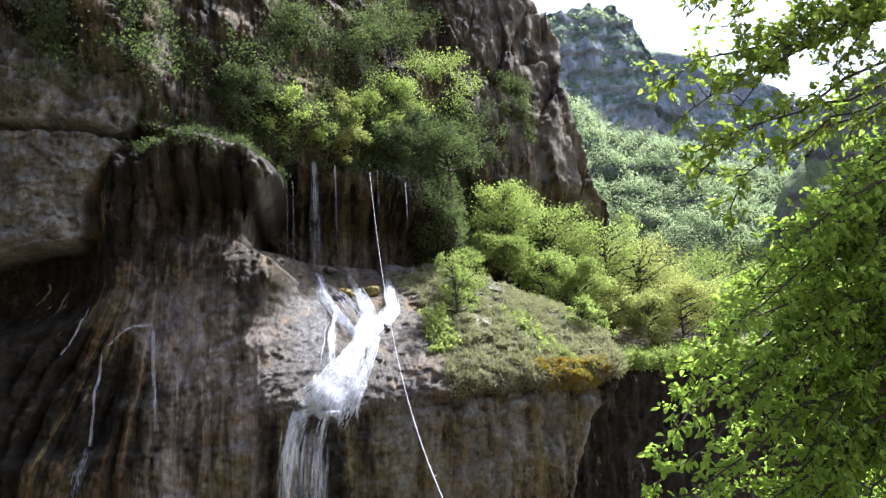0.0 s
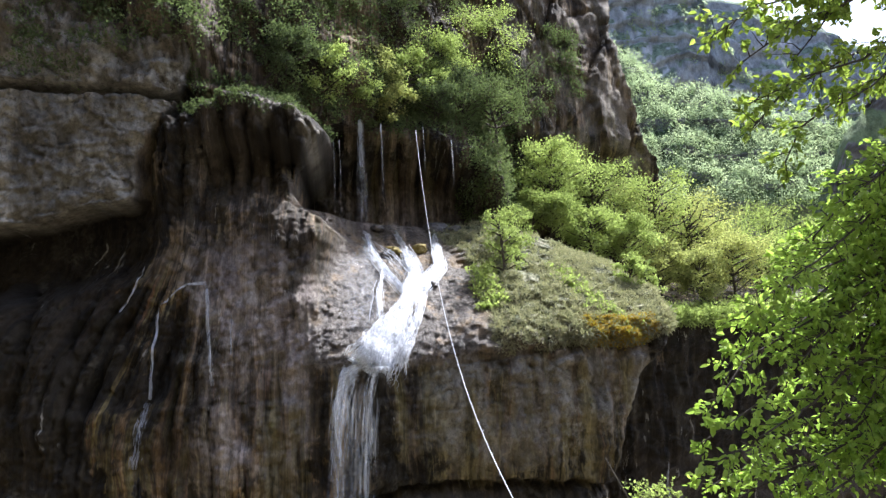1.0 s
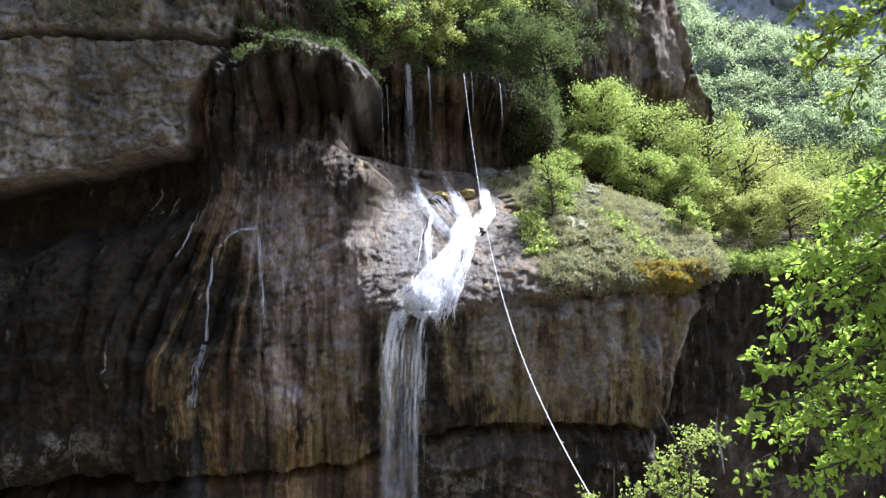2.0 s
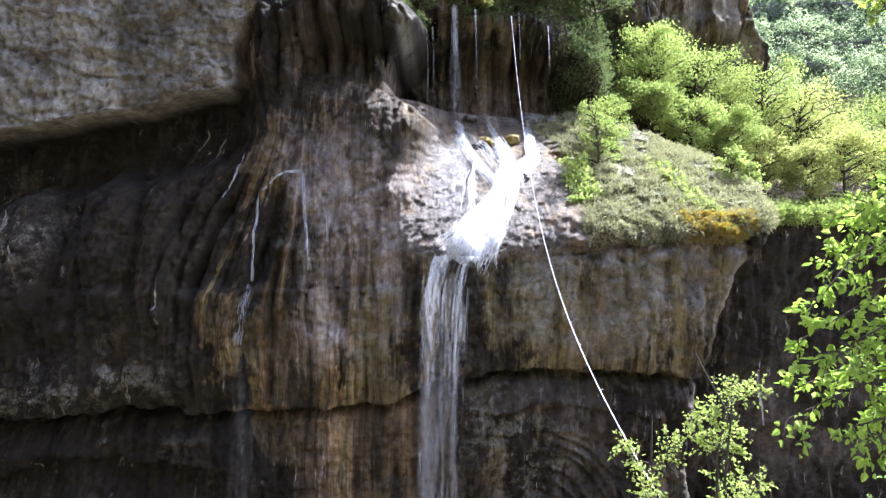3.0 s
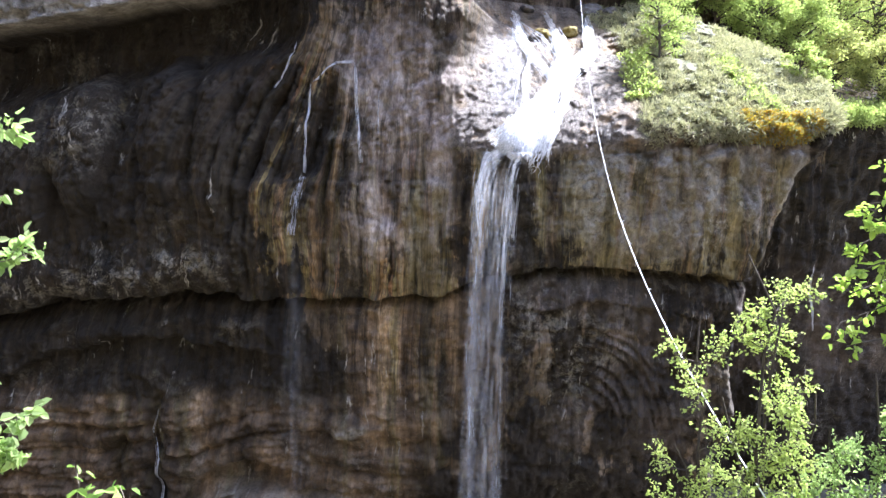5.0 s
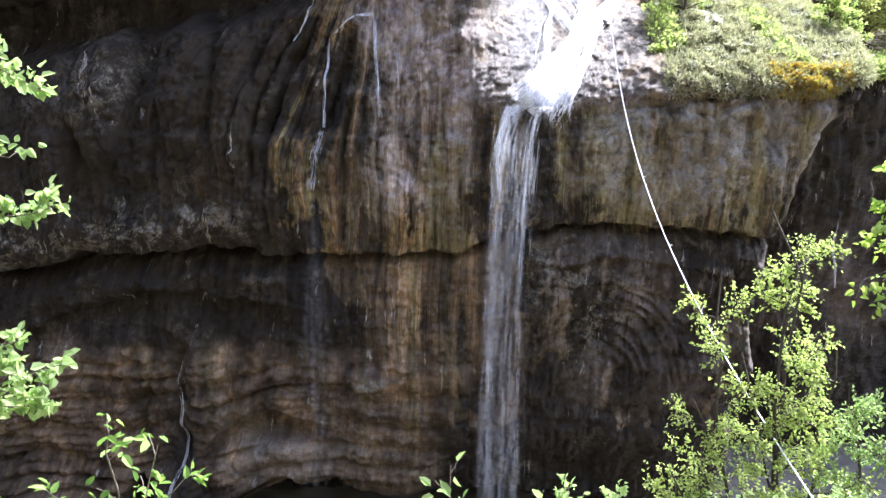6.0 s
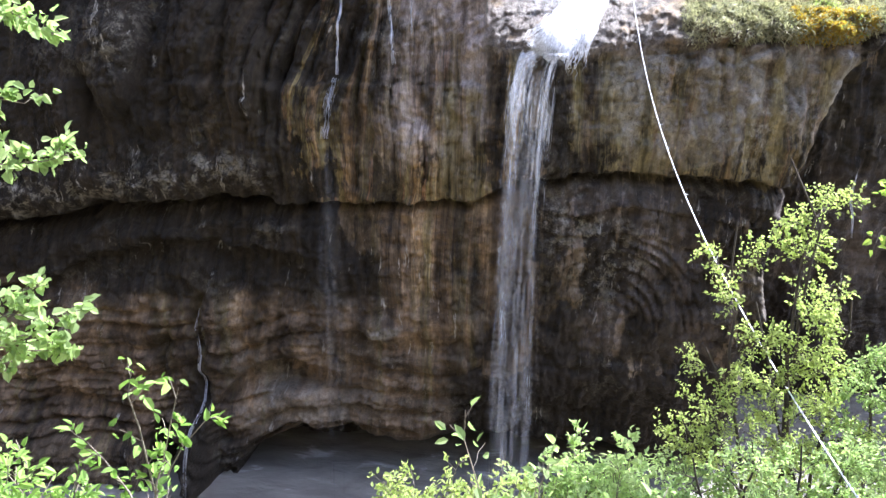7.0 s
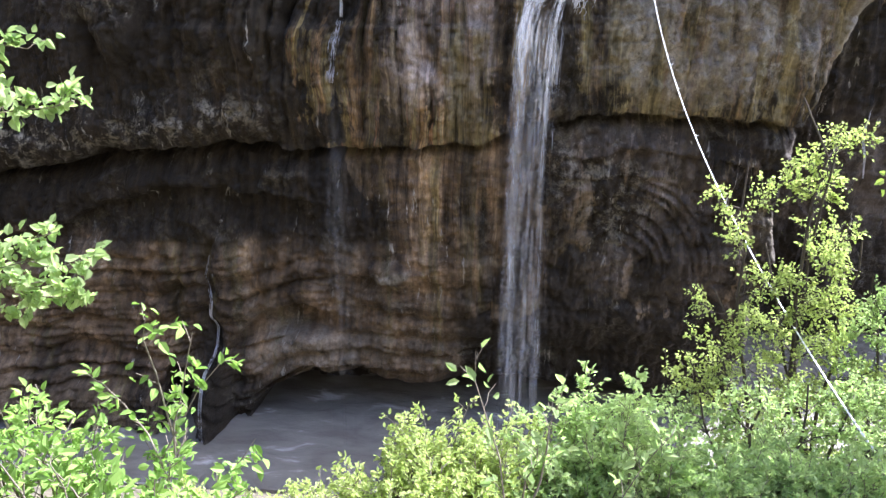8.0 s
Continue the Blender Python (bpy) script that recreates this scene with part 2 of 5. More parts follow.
def leaf_material(name, dark, light, glow=0.45, rough=0.55, gloss=0.25):
    """Leaf blades that let sunlight through."""
    m, nt, b = material(name)
    geo = nt.nodes.new("ShaderNodeNewGeometry")
    patch = tex(nt, (0.35, 0.35, 0.35), 3, 0.5)
    own = nt.nodes.new("ShaderNodeObjectInfo")
    f = mul(nt, mul(nt, geo.outputs["Random Per Island"], 0.45), mul(nt, patch, 0.35), "ADD")
    f = mul(nt, f, mul(nt, own.outputs["Random"], 0.3), "ADD")
    c = ramp(nt, f, [(0.1, dark), (0.75, light)])
    nt.links.new(c, b.inputs["Base Color"])
    b.inputs["Roughness"].default_value, b.inputs["Specular IOR Level"].default_value = rough, gloss
    tr = nt.nodes.new("ShaderNodeBsdfTranslucent")
    warm = mixc(nt, 1.0, c, (1.0, 1.12, 0.75), "MULTIPLY")
    nt.links.new(warm, tr.inputs["Color"])
    mx = nt.nodes.new("ShaderNodeMixShader")
    mx.inputs[0].default_value = glow
    nt.links.new(b.outputs[0], mx.inputs[1])
    nt.links.new(tr.outputs[0], mx.inputs[2])
    nt.links.new(mx.outputs[0], nt.nodes["Material Output"].inputs["Surface"])
    return m


def water_thread_material(name, cover, along, through=0.5):
    """Falling, broken white water: bright threads with clear gaps."""
    m, nt, b = material(name)
    b.inputs["Base Color"].default_value = (0.9, 0.92, 0.95, 1)
    b.inputs["Roughness"].default_value = 0.22
    b.inputs["Specular IOR Level"].default_value = 0.8
    bump(nt, b, tex(nt, (5.0, 5.0, 4.0), 6, 0.7, 0.5), 1.0, 0.12)
    gaps = ramp(nt, tex(nt, along, 5, 0.65), [(0.62 - 0.4 * cover, 0.0), (0.85 - 0.3 * cover, 1.0)])
    gaps = mul(nt, gaps, attr(nt, "dense"))
    clear = nt.nodes.new("ShaderNodeBsdfTransparent")
    tr = nd(nt, "ShaderNodeBsdfTranslucent", Color=(0.9, 0.92, 0.95, 1))
    both = nt.nodes.new("ShaderNodeMixShader")
    both.inputs[0].default_value = through
    nt.links.new(b.outputs[0], both.inputs[1])
    nt.links.new(tr.outputs[0], both.inputs[2])
    mx = nt.nodes.new("ShaderNodeMixShader")
    nt.links.new(gaps, mx.inputs[0])
    nt.links.new(clear.outputs[0], mx.inputs[1])
    nt.links.new(both.outputs[0], mx.inputs[2])
    nt.links.new(mx.outputs[0], nt.nodes["Material Output"].inputs["Surface"])
    return m


ROCK = cliff_material()
BARK = plain("dark_bark", (0.03, 0.024, 0.018), (0.11, 0.09, 0.07), (9, 9, 3), 0.9, 0.6, 0.01)
TWIG = plain("pale_twig_bark", (0.11, 0.09, 0.065), (0.24, 0.2, 0.15), (14, 14, 6), 0.85)
LEAF_NEAR = leaf_material("fresh_near_leaf", (0.12, 0.2, 0.04), (0.4, 0.5, 0.11), 0.64)
LEAF_BOUGH = leaf_material("yellow_bough_leaf", (0.16, 0.22, 0.04), (0.44, 0.5, 0.11), 0.6)
LEAF_BUSH = leaf_material("pale_bush_leaf", (0.2, 0.28, 0.105), (0.48, 0.56, 0.27), 0.7)
LEAF_SHRUB = leaf_material("bright_shrub_leaf", (0.1, 0.19, 0.035), (0.31, 0.44, 0.11), 0.5)
LEAF_BUD = leaf_material("yellow_young_leaf", (0.24, 0.29, 0.08), (0.5, 0.55, 0.21), 0.65)
LEAF_MID = leaf_material("spring_leaf", (0.18, 0.22, 0.075), (0.43, 0.48, 0.18), 0.55, 0.7, 0.08)
LEAF_YELLOW = leaf_material("yellow_green_leaf", (0.23, 0.25, 0.095), (0.5, 0.49, 0.21), 0.5, 0.7, 0.08)
LEAF_DARK = leaf_material("dark_ivy_leaf", (0.06, 0.078, 0.043), (0.19, 0.225, 0.105), 0.42, 0.7, 0.08)
GRASS = leaf_material("dry_and_green_grass", (0.17, 0.165, 0.085), (0.48, 0.45, 0.31), 0.3, 0.8, 0.05)


# ---- the cliff: one rock face with buttress, ramp, alcove, overhanging slab and side wall ----
def lip_z(x):
    return np.interp(x, [-1.5, 3, 6.6, 9.75, 12.5, 14.7], [-0.42, -0.42, -0.12, 0.33, 0.25, 1.0])


def ridge_z(x):
    return np.interp(x, [-1, 5.7, 8.4, 11.2, 15.4, 16.8], [7.5, 7.1, 7.5, 6.5, 4.9, 1.7])


def crack_z(x):
    return np.interp(x, [-30, -21, -18.6, -15.5, -11.5, -8, -4, -1.45, 0.2, 3, 7.9, 13], [-8.6, -7.5, -6.85, -6.55, -6.4, -6.65, -6.4, -6.35, -5.5, -4.9, -5.05, -5.6]) + 0.16 * vnoise(x * 1.1, x * 0 + 3.0) + 0.07 * vnoise(x * 3.7, x * 0 + 4.0)


def rim_x(z):
    """Right-hand corner of the tall side wall."""
    return np.interp(z, [8, 14.7, 17.9, 23.4, 27.8, 31.7, 36], [27, 22.8, 21.8, 20.6, 21.2, 18.8, 17.5]) + 0.35 * vnoise(z * 1.3, z * 0 + 9.0)


def butt_x(z):
    return np.interp(z, [-21, -7, -2.8, 0.5, 3], [10.0, 10.7, 11.6, 13.3, 14.8]) + 0.3 * vnoise(z * 0.9, z * 0 + 4.0)


def second_crack(x):
    return np.interp(x, [-30, -24, -19, -15.5, -12, -7], [-13.5, -11.4, -9.3, -8.2, -8.5, -9.4]) + 0.25 * vnoise(x * 0.9, x * 0 + 13.0) + 0.1 * vnoise(x * 3.1, x * 0 + 14.0)


def slab_z(x):
    """Lower edge of the overhanging dry slab."""
    return np.interp(x, [-30, -18, -13.7, -10.5, -8.2, -7.5, -5], [3.0, 4.95, 5.83, 6.6, 7.05, 7.6, 9.0]) + 0.1 * vnoise(x * 0.5, x * 0 + 2.2) + 0.04 * vnoise(x * 2.9, x * 0 + 6.2)


def flow_x(x, z):
    """Where the water that wets this spot began: the flutes fan out to the left on their way down."""
    lean = np.clip((z + 2.5) / 6.8, 0, 1.15) ** 1.6 * ss(-3.5, -8.0, x) * ss(-17, -12, x)
    return x - 2.3 * lean + 0.35 * fbm(x * 0.5, z * 0.22, 3)


def cliff_y(x, z, rough=True):
    """Depth of the rock at x and height z, the share of slope that is ramp or mound, and the share of dry slab."""
    zl, zr, zc = lip_z(x), ridge_z(x), crack_z(x)
    wob = fbm(x * 0.16, z * 0.16, 3)
    # lower wall: bulge between lip and crack, set-back beds below it, undercut by the river
    h = np.clip((zl - z) / (zl - zc), 0, 1)
    low = 32.1 - 0.35 * np.sin(np.pi * h) + 0.25 * h * h
    under = np.interp(zc - z, [0, 0.2, 0.5, 1.2, 4, 8, 12, 16], [33.5, 33.3, 32.75, 32.45, 32.5, 32.8, 33.0, 33.3]) + 0.5 * ss(-8, -11, x) * ss(1.6, 0.3, zc - z)
    low = lerp(low, under, ss(0.05, -0.1, z - zc))
    z2 = second_crack(x)
    set2 = ss(0.08, -0.2, z - z2) * ss(z2 - 2.6, z2 - 0.4, z) * ss(-7.5, -10.5, x)
    low = low + 0.75 * set2
    # beds near the water on the left: uneven rounded layers that dip towards the gully
    roll = z + 0.35 * vnoise(x * 0.3, x * 0 + 1) + 1.7 * ss(-9.6, -13.2, x) * ss(-14.6, -13.6, x) + 0.35 * np.sin((x + 7) * 0.5) * ss(-12, -9, x)
    beds = ss(-10.6, -12.2, z + 0.6 * wob) * ss(0.5, -3.0, x)
    phase = roll * 0.8 + 0.45 * fbm(x * 0.22 + 5, z * 0.3, 2) + 0.55 * vnoise(roll * 0.6, x * 0.06 + 3) + 0.2 * fbm(x * 0.4, z * 0.4, 2)
    inner = roll * 2.5 + 0.7 * vnoise(roll * 1.1 + 9, x * 0.12) + 0.25 * fbm(x * 0.8, z * 0.8, 2)
    low = low - beds * (0.5 * np.sin(np.pi * (phase % 1.0)) ** 0.7 - 0.3 + (0.13 + 0.16 * vnoise(x * 0.35, z * 0.5 + 8)) * np.sin(np.pi * (inner % 1.0)) ** 0.6)
    crescent = np.clip(1 - ((x + 10.4) / 2.9) ** 2 - ((z + 14.75 + 0.13 * (x + 10) ** 2 * (x < -10)) / 0.75) ** 2, 0, 1)
    low = low + 1.5 * np.sqrt(crescent)
    # low wide arch that the river runs into, a second hole and the wet black pillar between them
    low = low - 1.8 * ss(-16.0, -19.5, z) * ss(-13.4, -14.2, x)
    arch = np.interp(x, [-13.3, -12.6, -11.6, -9.3, -5.5, -1.2, 4, 10], [-22, -19.2, -18.2, -17.4, -17.8, -18.3, -18.6, -19.5]) + 0.3 * fbm(x * 0.7, x * 0 + 6, 3)
    low = low + 4.5 * ss(-0.05, 0.9, arch - z) * ss(-13.2, -12.6, x) + 0.5 * ss(-0.6, 0.0, arch - z) * ss(-13.2, -12, x)
    hole = np.clip(1 - ((x + 15.85 + 0.12 * (z + 19)) / 0.95) ** 2 - ((z + 19.5) / 2.5) ** 2, 0, 1)
    low = low + 5.5 * np.sqrt(hole)
    low = low - 0.8 * np.exp(-((x + 14.2) / 0.6) ** 2) * ss(-15.2, -18, z)
    xg = np.interp(z, [-20, -16.85, -14.94, -12.67, -11.2], [-14.26, -14.0, -14.2, -14.24, -13.93]) + 0.12 * np.sin(z * 2.3)
    low = low + 0.6 * np.exp(-((x - xg) / 0.25) ** 2) * ss(-10.6, -11.4, z) * ss(-17.5, -16, z)
    low = low + 0.35 * np.exp(-((x + 15.6 - 0.25 * (z + 13)) / 0.18) ** 2) * ss(-11.0, -11.6, z) * ss(-16.5, -15, z)
    low = low + 1.5 * ss(-14.5, -17.5, z + 0.6 * vnoise(x * 0.5, x * 0)) * ss(-4.0, -1.5, x)
    # a knob with a pale broken face
    low = low - 0.45 * np.sqrt(np.clip(1 - ((x + 5.7) / 1.0) ** 2 - ((z + 12.2) / 0.55) ** 2, 0, 1))
    # fan of curved thin beds to the right of the fall
    fr = np.hypot((x - 4.3) / 0.9, z + 12.0)
    fan = ss(4.9, 4.3, fr) * ss(0.6, 1.6, fr) * ss(1.0, 2.0, x) * ss(-13.5, -11.5, z)
    low = low + fan * ss(-12.6, -11.0, z) * (0.26 + 0.2 * vnoise(x * 0.5, z * 0.5)) * (((fr * 2.0 + 0.5 * vnoise(fr * 1.7, x * 0.15) + 0.25 * vnoise(x * 0.9, z * 0.9)) % 1.0) - 0.5)
    ledge = z + 0.12 * (x - 4) + 0.3 * vnoise(x * 0.4, x * 0 + 11)
    low = low + (1 - fan) * ss(0.5, 2.0, x) * ss(zc - 0.6, zc - 1.6, z) * 0.3 * (((ledge * 1.1 + 0.5 * vnoise(ledge * 0.9, x * 0.1)) % 1.0) - 0.5) * (0.6 + vnoise(x * 0.3, z * 0.35 + 4))
    # left wall between crack and slab: fluted columns of tufa
    shelf = np.interp(z, [-1.35, -1.1, 0.5, 3, 7, 9, 12, 36], [32.2, 32.32, 32.6, 33.2, 34.3, 35, 35, 40])
    sheer = np.interp(z, [-1.6, 3, 7, 9, 12, 36], [32.1, 33.2, 34.3, 35, 35, 40])
    apron = np.interp(z, [-1.35, -1.1, 3, 7, 9], [32.2, 32.22, 32.8, 33.6, 34.8])
    shelf = lerp(shelf, apron, ss(-6.0, -2.0, x + 0.15 * z))
    left = lerp(low, lerp(sheer, shelf, ss(-9, -7.5, x)), ss(-1.6, -1.3, z))
    u = flow_x(x, z)
    thick = 3.3 * u + 1.3 * vnoise(u * 0.55, u * 0 + 2)
    flute = np.abs(np.sin(thick)) ** 0.5
    zone = ss(-13.5, -11.5, x) * np.where(z > -1.4, ss(-4.6, -6.2, x), ss(-0.6, -1.6, x)) * ss(-6.6, -5.2, z) * ss(4.6, 2.6, z)
    depth = 0.75 + 0.55 * vnoise(np.floor(thick / np.pi) * 3.7, u * 0)
    left = left + zone * (np.where(z > -1.4, 0.8, 0.45) * depth * (0.78 - flute) * (0.75 + 0.5 * fbm(u * 0.4 + 9, z * 0.45, 3)) + 0.3 * fbm(u * 0.8, z * 0.3 + 7, 3) + 0.12 * (0.6 - np.abs(np.sin(thick * 2.7 + 2 * fbm(u, z * 0.5, 2))) ** 0.5))
    slot = 0.8 * np.exp(-((u + 7.3) / 0.32) ** 2) * ss(-1.5, -0.9, z) * ss(3.0, 2.2, z) + 0.8 * np.exp(-((u + 9.75) / 0.2) ** 2) * ss(-3, -1, z) * ss(2.6, 1.6, z)
    left = left + 0.9 * slot
    # dark hollow under the slab, with two bulging bosses of tufa below it
    zs0 = slab_z(x)
    left = left + 1.5 * ss(-7.0, -9.0, x) * ss(zs0 - 3.4, zs0 - 2.2, z + 0.5 * wob) + 0.5 * ss(-12.5, -15, x) * ss(-0.5, 2.5, z)
    for bx, bz, wx, wz, out in ((-16.7, 0.9, 1.35, 2.2, 1.5), (-13.3, 1.6, 1.25, 2.3, 1.2), (-11.3, 1.2, 0.8, 2.6, 0.7), (-18.9, -0.4, 1.2, 2.4, 1.0)):
        left = left - out * np.sqrt(np.clip(1 - ((x - bx) / wx) ** 2 - (np.where(z > bz, z - bz, 0.55 * (z - bz)) / wz) ** 2, 0, 1)) * ss(-7, -4, z)
    left = left - 0.55 * ss(-8.5, -11.5, x) * np.exp(-((z - zc - 1.0) / 0.9) ** 2) * (z > zc)
    # overhanging slab of dry limestone on the far left
    zb = zs0
    slab = np.interp(x, [-30, -16, -6, -3], [30.8, 31.5, 32.5, 33.2]) + 0.08 * (z - 5) + 0.6 * wob - 0.12 * ss(zb + 0.14, zb + 0.1, z) + 0.12 * fbm(x * 0.9, z * 0.35, 3)
    seam = np.interp(x, [-30, -16, -11, -6, -3.3], [11.6, 11.9, 12.0, 11.95, 13.0]) + 0.12 * vnoise(x * 0.8, x * 0 + 8)
    slab = slab + 1.5 * ss(seam + 0.04, seam - 0.05, z) * ss(seam - 0.42, seam - 0.12, z) + 0.15 * ss(seam, seam - 0.3, z)
    endx = np.interp(z, [6, 7.2, 10, 11.5, 12.5], [-8.6, -7.9, -7.4, -6.6, -6.2]) + 0.4 * vnoise(z * 0.8, z * 0 + 3)
    wslab = ss(zb - 0.06, zb, z) * ss(endx, endx - 0.4, x)
    # shell of tufa with hanging curtains over the column
    zs = np.interp(x, [-6.5, -4, -1.9, -0.5, 0.2], [10.6, 11.4, 11.1, 10.0, 9.4]) + 0.15 * vnoise(x * 1.7, x * 0 + 5)
    bulge = ss(zs - 2.0, zs - 1.3, z) * ss(0.25, -0.6, x) * ss(-7.0, -4.5, x)
    shell = 35.4 - 2.3 * bulge + 7.5 * ss(zs - 0.2, zs + 3.0, z) - 0.4 * ss(zs - 1.2, zs - 0.2, z) * ss(zs + 0.3, zs, z)
    curtain = np.abs(np.sin((x + 0.3 * fbm(x, z * 0.4, 2)) * 3.4)) ** 0.5
    shell = shell + 0.5 * fbm(x * 1.3 + 8, z * 0.5, 4) + 1.0 * (0.6 - curtain) * ss(zs - 5, zs - 3, z) * ss(zs - 0.1, zs - 0.6, z)
    shell = shell - 2.0 * ss(-4.0, -7.5, x)
    wshell = ss(zs - 5.0, zs - 2.2, z) * ss(-8.6, -6.9, x)
    left = lerp(left, shell, wshell)
    left = lerp(left, slab, wslab)
    # ramp and mound
    t = np.clip((z - zl) / (zr - zl), 0, 1)
    yr = np.interp(x, [-1.5, 1.0, 6, 15, 16.8], [37.5, 40.8, 42, 42, 37])
    top = 32.1 + (yr - 32.1) * (0.5 * t + 0.5 * t * t) + 0.5 * wob * ss(0, 0.1, t)
    lump = ss(4.5, 6, x)
    top = top - lump * (0.45 * np.sin(np.pi * np.clip(t * 3.2, 0, 1)) + 0.3 * fbm(x * 0.7, z * 0.9, 3) * ss(0, 0.15, t))
    lg, lo = cells(x * 0.75 + 40, z * 0.9)
    mound = np.where(z < zl, low - lump * ss(zl - 1.7, zl - 0.3, z) * (0.25 + 0.5 * lo * ss(0.0, 0.35, lg)), top - 0.3 * lump * lo * ss(0, 0.3, lg) * ss(0.3, 0.05, t))
    # alcove behind the ramp with its dripping edge, the planted shelf above
    zf = np.interp(x, [-1, 1.3, 5, 9, 12], [12.6, 12.8, 12.4, 10.4, 9.0]) + 0.25 * vnoise(x * 1.3, x * 0 + 6.0)
    alc = 44.5 - 1.0 * ss(1.0, -2.0, z - zr)
    hang = np.abs(np.sin((x + 0.3 * fbm(x * 0.8, z * 0.5, 2)) * 2.6)) ** 0.5
    alc = lerp(alc, 41.2, ss(zf - 1.8 - 1.2 * hang, zf - 0.3, z))
    alc = alc + 0.5 * (0.6 - hang) * ss(zf, zf - 0.5, z)
    alc = np.where(z > zf, 41.2 + 0.85 * (z - zf) + 0.02 * (z - zf) ** 2, alc)
    far = 43 + 4.2 * np.clip(z - np.interp(x, [8, 16, 22, 40], [7.5, 3.5, 2.2, 2.0]), 0, 12)
    wfar = ss(9.0, 13.0, x + 0.5 * wob)
    behind = lerp(alc, np.minimum(far, 56), wfar)
    mound = np.where(z > zr, lerp(mound, behind, ss(0.0, 0.35, z - zr)), mound)
    # blend the left wall into the ramp along its edge
    xe = np.interp(z, [-1.5, -0.4, 1.9, 3.7, 5.0, 5.9, 6.6, 7.2, 9, 9.7, 10.6, 11.2, 14], [-1.4, -1.4, -1.2, -0.9, -0.3, 0.3, -0.5, -1.8, -1.6, -0.8, 0.0, 0.1, -1.5]) + 0.3 * fbm(z * 0.9, z * 0 + 2, 3)
    wide = np.interp(z, [-0.5, 2, 6, 8, 11, 16], [0.45, 0.6, 0.6, 0.3, 0.25, 3.0])
    y = lerp(left, mound, ss(-1, 1, (x - xe) / wide))
    # right of the buttress: the wall falls back, hillside terrace above
    zt = np.interp(x, [12, 18, 30, 60], [1.2, 1.9, 2.2, 1.5])
    right = np.where(z < zt, 42.5 + 0.12 * (zt - z) + 0.25 * np.clip(x - 18, 0, 50), 43 + 4.2 * (z - zt))
    right = np.minimum(right, 56 + 0.06 * np.clip(z - 12, 0, 30))
    y = lerp(y, right, ss(0, 2.6, x - np.where(z < zr, butt_x(z), 15.2)) * (z < zr + 0.2) + (z >= zr + 0.2) * ss(11, 14, x))
    # tall upper walls that run obliquely back to the side wall's corner
    upper = np.interp(x, [-36, -16, -6, -1, 4, 8, 22, 46], [30.2, 31.9, 33.2, 36.2, 41.5, 45.5, 52, 58]) + 0.1 * np.clip(z - 12, 0, 30) + 0.1 * np.clip(z - 15, 0, 30) * ss(-2, 6, x) + 1.2 * wob
    y = np.where(z > 12.3, np.minimum(y, upper + 1.5 * ss(15, 12.3, z)), y)
    away = np.clip(x - rim_x(z), 0, 50)
    y = np.where((z > 8) & (x > 12), y + 5.0 * away, y)
    lit = ss(zl - 0.1, zl + 0.5, z) * ss(zr + 0.3, zr - 0.1, z) * ss(xe - 0.4, xe + 0.5, x) * ss(16.5, 15, x)
    if rough:
        wall = 1 - 0.85 * lit
        high = ss(12, 15, z)
        y = y + wall * (0.4 * fbm(x * 0.33 + 5, z * 0.25, 4) + 0.14 * ridged(x * 1.1, z * 0.15, 3) * (1 - high) * (1 - 0.85 * beds) + 0.12 * (1 - 0.7 * beds) * ridged(x * 2.3, z * 0.35 + 40, 3))
        y = y + (wall - wslab).clip(0, 1) * (1 - high) * (0.3 * ridged(x * 0.55 + 21, z * 0.42, 4) - 0.15 + 0.16 * fbm(x * 1.1, z * 1.3 + 12, 3) + 0.07 * fbm(x * 4.7, z * 3.9, 3, 0.7))
        layer = z + 0.35 * fbm(x * 0.12, z * 0.3, 3) + 0.04 * x * ss(-5, -9, z)
        saw = (layer * 1.1) % 1.0
        y = y + wall * 0.1 * (saw - 0.5) * ss(zc + 0.2, zc - 0.5, z) * (0.5 + 0.5 * fbm(x * 0.4, z * 0.2, 2))
        y = y + wall * (0.14 * fbm(x * 2.1, z * 1.7, 4, 0.7) + 0.09 * ridged(x * 4.2, z * 3.2, 2) + 0.10 * ridged(x * 1.3 + 3, z * 0.9, 3))
        y = y + lit * (0.1 * fbm(x * 1.3, z * 1.9, 5, 0.7) + 0.05 * ridged(x * 2.6, z * 4.2, 4) + 0.035 * (((z * 1.9 - 0.3 * x + 0.7 * fbm(x * 0.7, z * 0.7, 3)) % 1.0) - 0.5) * ss(7, 5, x) + 0.5 * fbm(x * 0.8, z * 1.1, 3) * ss(4.5, 6.5, x))
        y = y + wslab * (0.3 * ridged(x * 0.35 + 9, z * 0.7, 5) + 0.16 * ridged(x * 1.5, z * 1.3, 5) + 0.12 * (((z * 0.9 - 0.16 * x + 0.8 * fbm(x * 0.25, z * 0.3, 3)) % 1.0) - 0.5) + 0.16 * (1 - np.abs(fbm(x * 1.5, z * 0.5, 3)) * 3) * ss(10.8, 11.6, z))
        y = y + wshell * ss(16, 12, z) * ss(1.5, 0.3, x) * (0.45 * ridged(x * 1.1 + 4, z * 0.9, 4) - 0.2 + 0.3 * fbm(x * 2.2, z * 1.8 + 3, 4, 0.65))
        y = y + wslab * (0.2 * ((0.7 * z + 0.25 * x + 0.9 * fbm(x * 0.35, z * 0.5 + 7, 4)) % 1.0) + 0.14 * fbm(x * 2.4, z * 2.0, 4, 0.7))
        gap, own = cells(x * 0.55 + 0.4 * fbm(x * 0.5, z * 0.5, 2), z * 0.7)
        gap2, own2 = cells(x * 1.9 + 0.5 * fbm(x, z, 2), z * 1.5 + 31)
